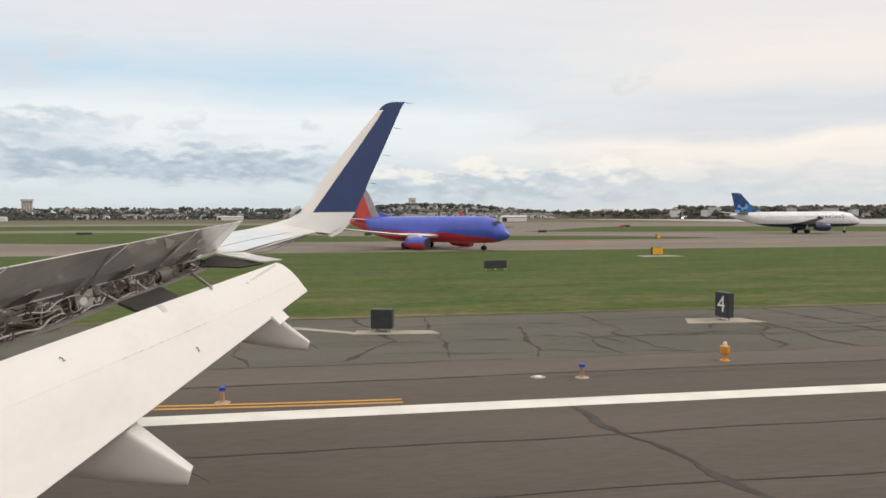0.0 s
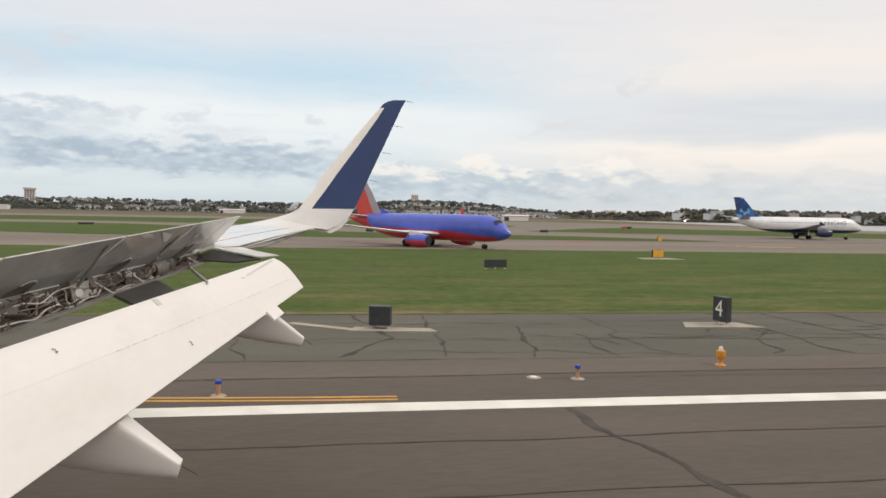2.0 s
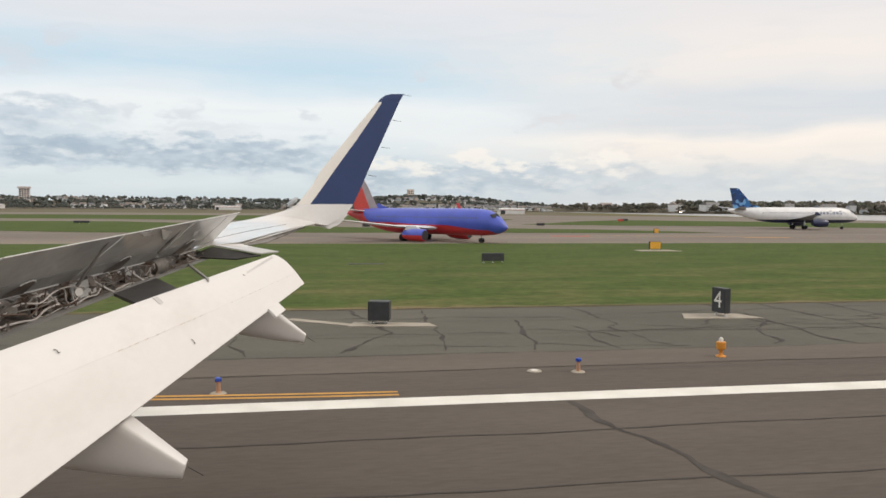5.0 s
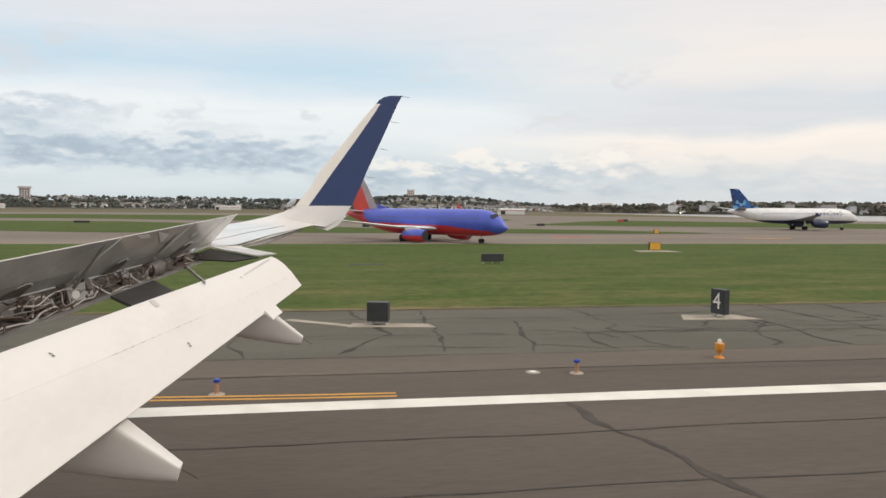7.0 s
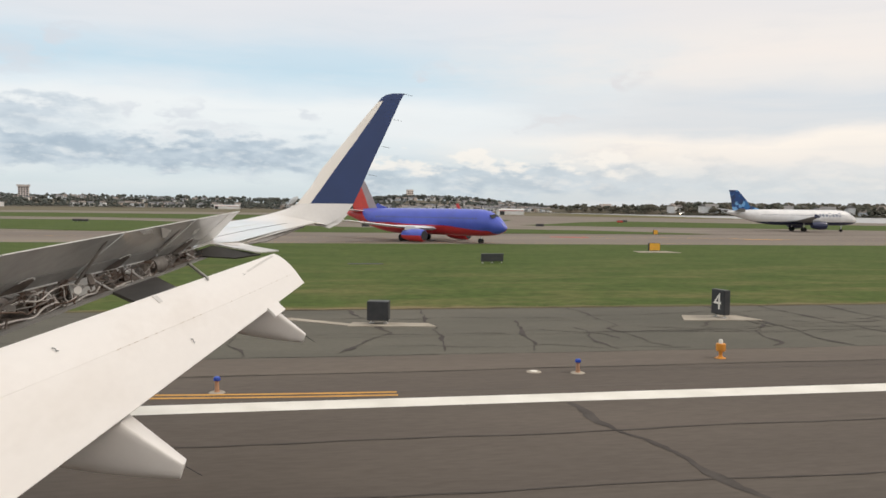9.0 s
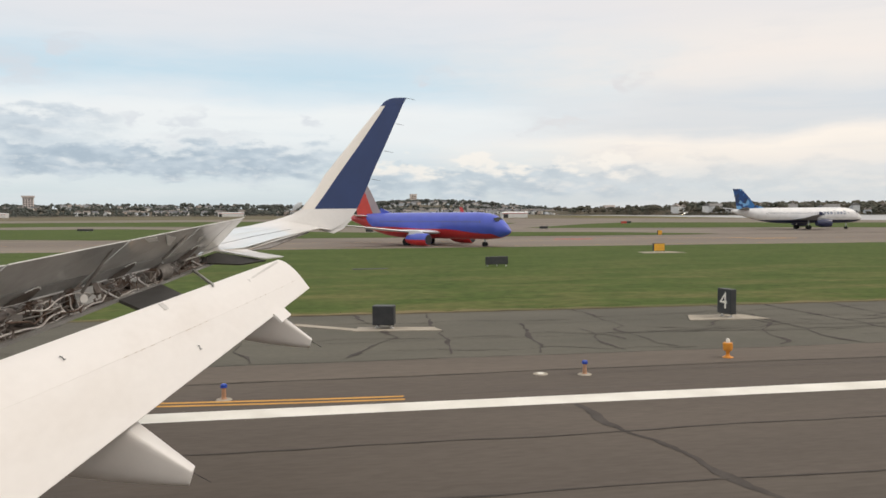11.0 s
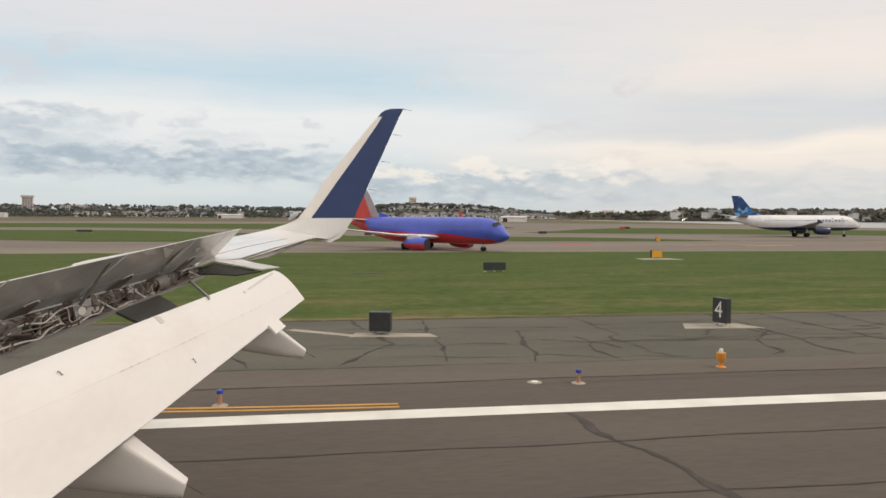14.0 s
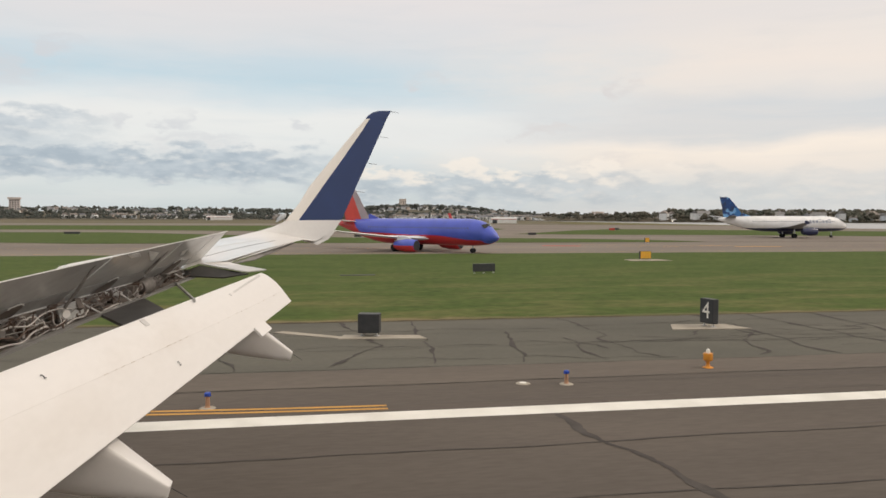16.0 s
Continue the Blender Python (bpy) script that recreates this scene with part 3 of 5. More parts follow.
tagged(mesh_object("red_marking", bm, REDPAINT), "red painted holding position marking on the taxiway", "marking", kind="structure")


# double yellow line that leaves the runway's edge for the taxiway
for k, off in enumerate((0.0, 0.34)):
    bm = bmesh.new()
    ribbon(bm, [(2.4 - 0.6 * i, 20.72 + off + 0.0016 * i * i + 0.02 * i) for i in range(30)], 0.17, 0.0585)
    tagged(mesh_object("lead_off_line", bm, YELLOWLINE), "yellow painted lead-off line beside the white edge stripe", "marking", kind="structure")


# fringe of long grass where the lawn meets the asphalt, and tufts over the near lawn
def tufts(name, count, ylo, yhi, hmin, hmax, material, label, seed, xlo=-25, xhi=75):
    r = np.random.RandomState(seed)
    x, y = r.uniform(xlo, xhi, count), ylo + (yhi - ylo) * r.uniform(0, 1, count) ** 1.6
    h, a, w = r.uniform(hmin, hmax, count), r.uniform(0, math.pi, count), r.uniform(0.02, 0.06, count)
    lean = r.normal(0, 0.35, (count, 2)) * h[:, None]
    base = np.stack([x, y, np.full(count, 0.04)], 1)
    side = np.stack([np.cos(a) * w, np.sin(a) * w, np.zeros(count)], 1)
    top = base + np.stack([lean[:, 0], lean[:, 1], h], 1)
    co = np.stack([base - side, base + side, top], 1).reshape(-1, 3)
    me = bpy.data.meshes.new(name)
    me.from_pydata(co.tolist(), [], [(3 * i, 3 * i + 1, 3 * i + 2) for i in range(count)])
    me.materials.append(material)
    return tagged(new(name, me), label, "grass", kind="stuff")


BLADE_DRY = leaf_material("grass_blade_dry", (0.24, 0.20, 0.10), (0.16, 0.15, 0.065))
tufts("dry_grass_fringe", 3000, 38.6, 39.6, 0.01, 0.035, BLADE_DRY, "yellowed grass fringe along the asphalt edge", 4)
rim = wavy(-600, 900, 38.35, 0.8, 0.16, 31)
patch("grass_edge", rim + [(x, y + 0.75 + 0.35 * math.sin(x * 1.7) * math.sin(x * 0.31)) for x, y in wavy(-600, 900, 38.5, 0.9, 0.25, 32)][::-1], 0.052, DRYGRASS, "uneven yellowed grass edge spilling over the asphalt", "grass")

SOIL = surface("edge_soil", (0.085, 0.066, 0.045), (0.13, 0.10, 0.06), rough=0.95, scale=0.9, fine=10, bump=0.4, depth=0.02, stretch=(0.5, 1, 1), tone=0.25, spec=0.1)
patch("soil_edge", wavy(-600, 900, 38.28, 0.7, 0.07, 51) + wavy(-600, 900, 38.62, 0.6, 0.14, 52)[::-1], 0.0555, SOIL, "thin dark line of bare soil along the asphalt", "soil")

# ---- the aircraft's own wing ----
wing = thing("landed_airliner", "white airliner with raised spoilers, lowered flaps and navy winglet", "airplane")
# the hull behind the camera's window, on its wheels
FY, FZ, FR = -2.35, 4.55, 1.9
hull = []
for f, s_, up in ((0.0, 0.05, -0.3), (0.03, 0.5, -0.2), (0.08, 0.85, -0.05), (0.14, 1.0, 0.0), (0.68, 1.0, 0.0), (0.78, 0.85, 0.12), (0.9, 0.5, 0.4), (1.0, 0.1, 0.6)):
    hull.append([(-26 + 46 * f, FY + FR * s_ * math.sin(2 * math.pi * k / 32), FZ + FR * up + FR * s_ * math.cos(2 * math.pi * k / 32)) for k in range(32)])
part("fuselage", loft(hull), WHITE, wing, "white painted fuselage", smooth=True)
for gx_, gy_, top_ in ((-4.6, FY - 3.6, 3.2), (-4.6, FY + 3.6, 3.4), (-20.5, FY, 3.0)):
    leg = part("landing_gear", tube([(gx_, gy_, 0.55), (gx_, gy_, top_)], 0.14), GREYPAINT, wing, "landing gear strut")
    for o in (-0.4, 0.4):
        part("tyre", tube([(gx_, gy_ + o - 0.18, 0.56), (gx_, gy_ + o - 0.12, 0.56), (gx_, gy_ + o + 0.12, 0.56), (gx_, gy_ + o + 0.18, 0.56)], 0.51, radii=[0.42, 0.51, 0.51, 0.42], sides=20), SEAL, leg, "black tyre")
UP = (0, 0, 1)
sections = [((-12.0, -0.9, 3.2), (-5.4, -0.9, 3.4), UP, 0.10), ((-9.4, 3.6, 3.45), (-4.55, 3.6, 3.70), UP, 0.08), ((-6.6, 8.6, 3.62), (-3.45, 8.2, 4.12), UP, 0.03), ((-4.75, 12.0, 3.92), (-2.3, 11.6, 4.34), UP, 0.03), ((-4.2, 13.15, 4.20), (-1.62, 13.15, 4.56), UP, 0.05), ((-4.0, 13.6, 4.44), (-1.2, 13.6, 4.58), UP, 0.09),
            ((-3.0, 15.6, 4.64), (-0.72, 15.6, 4.68), UP, 0.09), ((-2.1, 17.4, 4.74), (-0.12, 17.4, 4.78), UP, 0.085),
            ((-1.5, 18.1, 4.86), (0.12, 18.1, 4.81), (0, -0.45, 0.9), 0.08), ((-0.95, 18.42, 5.0), (0.42, 18.44, 4.76), (0, -0.8, 0.6), 0.075),
            ((-0.56, 18.52, 5.12), (0.86, 18.52, 5.02), (0, -1, 0.25), 0.07), ((-0.31, 18.58, 5.25), (1.03, 18.58, 5.27), (0, -1, 0.2), 0.065)]
part("wing_skin", loft([wing_ring(*s) for s in sections]), WHITE, wing, "white painted upper wing skin", smooth=True)

WR = [((-0.31, 18.58, 5.25), (0.01, 18.58, 5.25), (1.03, 18.58, 5.27)), ((0.02, 18.67, 5.67), (0.31, 18.67, 5.68), (1.23, 18.67, 5.69)), ((0.27, 18.76, 6.09), (0.60, 18.76, 6.09), (1.41, 18.77, 6.11)),
      ((0.83, 18.92, 6.79), (1.10, 18.92, 6.80), (1.74, 18.92, 6.81)), ((1.41, 19.07, 7.51), (1.59, 19.08, 7.52), (2.07, 19.08, 7.53)), ((1.66, 19.14, 7.80), (1.77, 19.14, 7.81), (2.20, 19.14, 7.82))]
IN = (0, -1, 0.2)
body, strip = [], []
for le, mid, te in WR:
    tb = (mid[0] - le[0]) / (te[0] - le[0])
    body.append(wing_ring(le, te, IN, 0.065, tb, 1.0))
    strip.append(wing_ring(le, te, IN, 0.065, 0.0, tb))
part("winglet_panel", loft(body), NAVY, wing, "navy blue winglet panel", smooth=True)
part("winglet_leading_edge", loft(strip), SUNLITWHITE, wing, "white winglet leading edge with warm sunlight in its colour", smooth=True)
tip = [wing_ring((1.66, 19.14, 7.80), (2.20, 19.14, 7.82), IN, 0.066), wing_ring((1.74, 19.16, 7.90), (2.26, 19.16, 7.93), IN, 0.06), wing_ring((1.86, 19.18, 7.98), (2.30, 19.18, 8.0), IN, 0.05), wing_ring((2.0, 19.19, 8.02), (2.32, 19.19, 8.03), IN, 0.03)]
part("winglet_tip", loft(tip), NAVY, wing, "navy blue winglet tip cap", smooth=True)
part("winglet_foot", slab([(0.10, 18.45, 4.80), (0.11, 18.46, 4.76), (0.46, 18.44, 4.68), (0.70, 18.48, 4.80), (0.90, 18.52, 5.02), (0.5, 18.48, 4.98)], 0.03), WHITE, wing, "white winglet foot behind the wing tip")
for a in ((2.31, 19.18, 8.01), (2.03, 19.05, 7.36), (1.73, 18.92, 6.68), (1.40, 18.76, 5.98)):
    a = Vector(a)
    part("static_wick", tube([a, a + Vector((0.10, 0, -0.012)), a + Vector((0.21, 0.0, -0.03))], 0.008, radii=[0.007, 0.005, 0.003], sides=6), SEAL, wing, "thin dark static discharge wick")
# lamp glass at the root of the winglet
LAMPGLASS = surface("lamp_glass", (0.55, 0.57, 0.58), rough=0.1, scale=3, bump=0, coat=0.5)
part("tip_lamp", tube([(-0.52, 18.52, 5.22), (-0.44, 18.53, 5.30), (-0.34, 18.54, 5.37), (-0.28, 18.55, 5.42)], 0.05, radii=[0.01, 0.055, 0.06, 0.015], sides=10), LAMPGLASS, wing, "glass wing tip lamp cover", smooth=True)

# aileron below the outer trailing edge, with the dark gap above it
ail = [((-1.62, 13.75, 4.50), (-1.16, 13.75, 4.545)), ((-0.55, 17.5, 4.72), (-0.08, 17.5, 4.775))]
part("aileron", loft([wing_ring(a, b, UP, 0.10, n=6) for a, b in ail]), WHITE, wing, "white aileron", smooth=True)


def skin_point(sa, sb, f, t):
    """A point of the upper skin, f from section sa to sb, at the chord share t."""
    pa, pb = (wing_ring(*sec, t0=t, t1=1.0, n=1)[1] for sec in (sa, sb))
    return pa.lerp(pb, f)


SA, SB, SC = sections[5], sections[6], sections[7]
for nm, t_, mt, w_, lab in (("hinge_gap", 0.80, SEAL, 0.006, "dark aileron hinge gap"), ("panel_joint", 0.62, GREYPAINT, 0.006, "grey skin panel joint")):
    path = [skin_point(SA, SB, i / 5, t_) for i in range(5)] + [skin_point(SB, SC, i / 5, t_) for i in range(6)]
    part(nm, tube(path, w_, None, 5), mt, wing, lab)
# added dark plate that paints in the shade below the aileron
part("aileron_shade", slab([(-1.17, 13.7, 4.515), (-0.80, 14.8, 4.53), (-0.10, 17.6, 4.745), (-0.16, 17.7, 4.765)], 0.02), PRIMER_DARK, wing, "dark grey plate painting the shade under the aileron")
part("trailing_wedge", slab([(-1.62, 13.18, 4.57), (-1.20, 13.06, 4.498), (-0.95, 13.62, 4.50), (-1.20, 13.62, 4.565)], 0.022), WHITE, wing, "white fixed trailing edge panel")
part("wedge_end", slab([(-1.196, 13.06, 4.497), (-0.92, 12.98, 4.45), (-0.80, 13.05, 4.43), (-0.53, 13.6, 4.425), (-0.80, 13.62, 4.47), (-0.946, 13.62, 4.499)], 0.018), GREYPAINT, wing, "grey outer end of the trailing edge panel")
# underside coloured dark for the shade beneath the trailing edge panel
part("wedge_shade", slab([(-1.60, 13.16, 4.53), (-2.0, 13.0, 4.38), (-1.2, 12.95, 4.34), (-0.80, 13.0, 4.40)], 0.03), TRACKDARK, wing, "underside panel with its shade put in as dark colour")

# raised spoilers
TOP_A, TOP_B = (-1.17, 13.4, 5.10), (-2.69, 7.32, 4.73)
LOW_A, LOW_B = (-1.68, 13.6, 4.57), (-3.03, 8.21, 4.31)
RAIL_A, RAIL_B = (-1.65, 13.33, 4.36), (-2.97, 8.04, 3.93)
def on_spoiler(y, share, off=0.0):
    """A place on the rear face of the spoilers: span y, share from hinge to free edge."""
    lo, hi = line_at(LOW_A, LOW_B, y), line_at(TOP_A, TOP_B, y)
    face = (Vector(LOW_A) - Vector(LOW_B)).cross(hi - lo).normalized()
    if face.x < 0:
        face = -face
    return lo.lerp(hi, share) + face * off


spans = ((13.40, 12.95), (12.93, 11.62), (11.58, 9.55), (9.51, 7.35), (7.31, 5.0))
for i, (ya, yb) in enumerate(spans):
    t1, t0 = line_at(TOP_A, TOP_B, ya), line_at(TOP_A, TOP_B, yb)
    l1, l0 = line_at(LOW_A, LOW_B, ya + (0.25 if i == 0 else 0.0)), line_at(LOW_A, LOW_B, yb)
    fwd = (l1 - l0).cross(t0 - l0).normalized() * 0.06
    if fwd.x < 0:
        fwd = -fwd
    panel = part("spoiler", loft([[l0, l1, l1 - fwd, l0 - fwd], [t0, t1, t1 - fwd * 0.15, t0 - fwd * 0.15]]), MIRRORGREY if i == 0 else PRIMER, wing, "spoiler end panel, paler for the wing's reflection" if i == 0 else "raised grey spoiler panel seen from behind")
    part("trim", tube([t0, t1], 0.005, sides=6), PALEBRIGHT, panel, "pale spoiler edge")
    if i == 0:
        continue
    # darker band along the hinge, with a bright lip below it
    e = 0.02
    part("hinge_band", slab([on_spoiler(yb + e, -0.10, 0.006), on_spoiler(ya - e, -0.10, 0.006), on_spoiler(ya - e, 0.21, 0.006), on_spoiler(yb + e, 0.19, 0.006)], 0.004), BANDGREY, panel, "darker grey band along the spoiler hinge")
    part("lip", tube([on_spoiler(yb + 0.1, -0.10, 0.012), on_spoiler(ya - 0.25, -0.10, 0.012)], 0.010, sides=6), PALEBRIGHT, panel, "pale lower lip")
# dark plates for the shade in the hinge cut-outs, each with a ruffled pale seal
for y0, share in ((6.3, 0.22), (8.42, 0.22), (10.40, 0.26), (12.33, 0.33)):
    arch = [on_spoiler(y0 - 0.16 + 0.34 * k / 12, -0.12 + (share + 0.12) * math.sin(math.pi * (0.12 + 0.62 * k / 12)) ** 0.8, 0.014) for k in range(13)]
    foot = [on_spoiler(y0 + 0.20, -0.12, 0.014), on_spoiler(y0 - 0.22, -0.12, 0.014)]
    part("hinge_opening_shade", slab(arch + foot, 0.004), SOOT, wing, "dark scalloped plate standing for a shaded hinge opening")
    ruffle = [p + Vector((0.012 * (k % 2), 0, 0.012 * (k % 2))) for k, p in enumerate(arch[3:])]
    part("ruffled_seal", tube(ruffle, 0.007, sides=6), PALEBRIGHT, wing, "pale ruffled rubber seal", smooth=True)
# pale plates that paint reflections onto the glossy spoiler
for quad in (((9.92, 0.965), (10.25, 0.955), (10.46, 0.82), (10.17, 0.84)), ((10.5, 0.96), (11.02, 0.80), (11.14, 0.56), (11.0, 0.60)), ((12.05, 0.62), (12.2, 0.66), (12.28, 0.50), (12.2, 0.46))):
    part("reflection_patch", slab([on_spoiler(y, q, 0.005) for y, q in quad], 0.003), PALEBRIGHT, wing, "bright reflection painted on the grey spoiler")

# actuator stays from the cove to the spoilers
for a, b in (((-2.28, 9.31, 4.79), (-2.63, 9.30, 4.28)), ((-1.76, 11.40, 4.92), (-2.12, 11.34, 4.52)), ((-2.85, 6.95, 4.62), (-3.22, 6.9, 4.1))):
    a, b = Vector(a), Vector(b)
    part("actuator_stay", tube([b, a.lerp(b, 0.5), a], 0.03, radii=[0.020, 0.018, 0.010]), PRIMER_DARK, wing, "dark spoiler actuator strut")

RAILGREY = surface("rail_grey", (0.27, 0.265, 0.25), (0.20, 0.195, 0.185), rough=0.4, scale=2, bump=0.05)
# flap cove: rear spar, floor, rail
ys = [13.3, 12.2, 11.0, 9.8, 8.6, 7.4, 6.2, 5.0]
spar = []
for y in ys:
    l, r_ = line_at(LOW_A, LOW_B, y), line_at(RAIL_A, RAIL_B, y)
    spar.append([(l.x - 0.34, y, l.z + 0.02), (l.x - 0.28, y, l.z + 0.02), (l.x - 0.28, y, r_.z + 0.05), (r_.x - 0.06, y, r_.z + 0.01), (r_.x - 0.06, y, r_.z - 0.03), (l.x - 0.34, y, r_.z - 0.03)])
part("rear_spar", loft(spar), SOOT, wing, "grimy grey rear spar and cove floor")
part("cove_rail", loft([[p + Vector(o) for o in ((-0.04, 0, 0.012), (0.025, 0, 0.010), (0.028, 0, -0.022), (-0.04, 0, -0.03))] for p in (line_at(RAIL_A, RAIL_B, y) for y in ys)]), RAILGREY, wing, "grey lower cove rail")
rng = random.Random(21)
RUST = surface("grimy_brown", (0.16, 0.105, 0.075), (0.09, 0.06, 0.045), rough=0.7, scale=6, bump=0.2)


def cove(y, u, v):
    """A place in the cove: span y, u from spar to rail, v from floor to hinge."""
    l, r_ = line_at(LOW_A, LOW_B, y), line_at(RAIL_A, RAIL_B, y)
    return Vector((l.x - 0.27 + u * (r_.x - l.x + 0.24), y, r_.z + 0.04 + v * (l.z - r_.z - 0.05)))


y = 5.2
while y < 13.0:
    # rib between the bays
    part("cove_rib", slab([cove(y, 0.0, 0.0), cove(y, 0.98, 0.0), cove(y, 0.55, 0.75), cove(y, 0.0, 1.0)], 0.02), PRIMER_DARK, wing, "dark grey rib plate")
    y += 0.85
for k in range(190):
    y0 = rng.uniform(6.0, 12.9)
    u0, v0 = rng.uniform(0.2, 1.05), rng.uniform(-0.1, 0.6)
    pts = [cove(y0, u0, v0)]
    style = rng.random()
    for _ in range(rng.randint(3, 6)):
        if style < 0.5:
            y0, u0, v0 = y0 + rng.uniform(0.10, 0.32), u0 + rng.uniform(-0.2, 0.2), v0 + rng.uniform(-0.25, 0.25)
        else:
            y0, u0, v0 = y0 + rng.uniform(-0.07, 0.10), u0 + rng.uniform(-0.1, 0.25), v0 + rng.uniform(-0.4, 0.4)
        y0, u0, v0 = min(13.1, max(5.0, y0)), min(1.08, max(0.1, u0)), min(0.85, max(-0.12, v0))
        pts.append(cove(y0, u0, v0))
    fine_pts = []
    for i in range(len(pts) - 1):
        p0, p1, p2, p3 = pts[max(i - 1, 0)], pts[i], pts[i + 1], pts[min(i + 2, len(pts) - 1)]
        for s in (0, 0.25, 0.5, 0.75):
            fine_pts.append(0.5 * (2 * p1 + (p2 - p0) * s + (2 * p0 - 5 * p1 + 4 * p2 - p3) * s * s + (3 * p1 - p0 - 3 * p2 + p3) * s ** 3))
    part("hydraulic_line", tube(fine_pts, rng.choice((0.004, 0.005, 0.006, 0.009)), sides=5), rng.choice((STEEL, PRIMER_DARK, SOOT, SOOT, RUST, RUST)), wing, "bent metal hydraulic line")
for y0 in (5.6, 6.5, 7.6, 8.3, 9.1, 9.9, 10.8, 11.7, 12.3, 12.9):
    c = cove(y0, 0.55, 0.42)
    d = Vector((rng.uniform(-0.1, 0.1), 0.13, rng.uniform(-0.05, 0.06)))
    r = rng.uniform(0.045, 0.085)
    part("actuator", tube([c - d * 1.6, c - d * 1.2, c - d, c + d, c + d * 1.15, c + d * 2], r, radii=[r * 0.4, r * 0.45, r, r, r * 0.5, r * 0.35], sides=12), rng.choice((PRIMER_DARK, SOOT, PRIMER)), wing, "grimy spoiler actuator", smooth=True)
for k in range(84):
    y0 = 5.2 + k * 0.093 + rng.uniform(-0.08, 0.08)
    c = cove(y0, rng.uniform(0.25, 0.8), rng.uniform(0.1, 0.7))
    s = [rng.uniform(0.03, 0.09) for _ in range(3)]
    part("bracket", box([-a for a in s], s, Matrix.Translation(c) @ Euler((rng.uniform(-0.6, 0.6), rng.uniform(-0.6, 0.6), rng.uniform(0, 3))).to_matrix().to_4x4(), 0.008), rng.choice((PRIMER_DARK, SOOT, RUST, RUST, SOOT, SOOT)), wing, "grimy bracket")
def smooth_path(pts, n=5):
    out = []
    for i in range(len(pts) - 1):
        p0, p1, p2, p3 = pts[max(i - 1, 0)], pts[i], pts[i + 1], pts[min(i + 2, len(pts) - 1)]
        for k in range(n):
            q = k / n
            out.append(0.5 * (2 * p1 + (p2 - p0) * q + (2 * p0 - 5 * p1 + 4 * p2 - p3) * q * q + (3 * p1 - p0 - 3 * p2 + p3) * q ** 3))
    return out + [pts[-1]]


# the thick bright pipes and the struts that stand out from the clutter
for pts, r in (([(8.66, 0.05), (8.67, 0.3), (8.69, 0.58), (8.74, 0.72), (8.87, 0.66), (8.96, 0.45)], 0.012), ([(7.8, 0.10), (8.15, 0.06), (8.41, 0.01), (8.65, -0.08), (8.82, 0.12), (9.02, 0.17), (9.09, 0.12), (9.2, -0.06), (9.36, -0.10), (9.5, -0.04), (9.66, 0.04), (9.86, 0.0), (9.95, 0.22)], 0.012),
               ([(9.0, 0.5), (9.05, 0.25), (9.1, 0.12)], 0.009), ([(10.31, -0.12), (10.59, -0.05), (10.79, -0.10)], 0.010), ([(9.14, 0.75), (9.2, 0.6), (9.22, 0.2), (9.3, 0.0)], 0.009), ([(6.4, 0.2), (6.9, 0.05), (7.3, 0.12), (7.8, 0.1)], 0.012)):
    part("hydraulic_pipe", tube(smooth_path([cove(y, 0.95, v) for y, v in pts]), r, sides=8), STEEL, wing, "thick pale bent hydraulic pipe", smooth=True)
for (ya, va), (yb, vb) in (((10.65, 0.84), (11.0, -0.15)), ((9.87, 0.61), (10.21, -0.15)), ((12.58, 0.55), (12.91, -0.3))):
    a, b = cove(ya, 0.85, va), cove(yb, 1.02, vb)
    part("strut", tube([a, a.lerp(b, 0.04), a.lerp(b, 0.96), b], 0.014, radii=[0.022, 0.013, 0.013, 0.022]), GREYPAINT, wing, "straight pale grey cove strut")
part("bracket_plate", slab([cove(9.31, 0.86, 0.78), cove(9.87, 0.80, 0.80), cove(9.89, 0.86, 0.12), cove(9.35, 0.94, 0.06)], 0.02), BANDGREY, wing, "flat grey bracket plate")
part("bracket_plate", slab([cove(12.5, 0.5, 0.95), cove(13.05, 0.5, 0.95), cove(13.05, 0.75, 0.1), cove(12.7, 0.75, 0.1)], 0.02), BANDGREY, wing, "flat grey bracket plate")
c = cove(11.55, 0.9, 0.40)
part("drum", tube([c + Vector((-0.06, -0.08, -0.02)), c, c + Vector((0.06, 0.08, 0.02))], 0.12, radii=[0.105, 0.125, 0.10], sides=18), PRIMER_DARK, wing, "round dark actuator drum", smooth=True)
c = cove(9.44, 0.95, 0.42)
part("round_plate", tube([c, c + Vector((0.03, -0.03, 0.0))], 0.05, sides=18), WHITE, wing, "round pale access plate")

# flap track beams in the gap between rail and flap
FLE_A, FLE_B = (-0.60, 13.1, 4.40), (-2.37, 6.41, 4.07)
FTE_A, FTE_B = (-0.09, 12.8, 3.94), (-1.80, 5.39, 3.33)
for y0, y1, w in ((10.75, 9.15, 1.25), (12.45, 10.15, 0.06), (6.2, 5.4, 0.5)):
    a, b = line_at(RAIL_A, RAIL_B, y0), line_at(FLE_A, FLE_B, y1)
    along = Vector((0.23, 1, 0.07)).normalized() * w / 2
    lo_, hi_ = (-0.045, -0.15) if w > 0.2 else (-0.02, -0.02)
    part("flap_track", slab([a - along + Vector((0, 0, lo_)), a + along + Vector((0, 0, lo_)), b + along * 0.8 + Vector((0.1, 0, hi_)), b - along * 0.8 + Vector((0.1, 0, hi_))], 0.04), TRACKDARK if w > 0.2 else BANDGREY, wing, "dark flap track beam" if w > 0.2 else "grey flap strut")


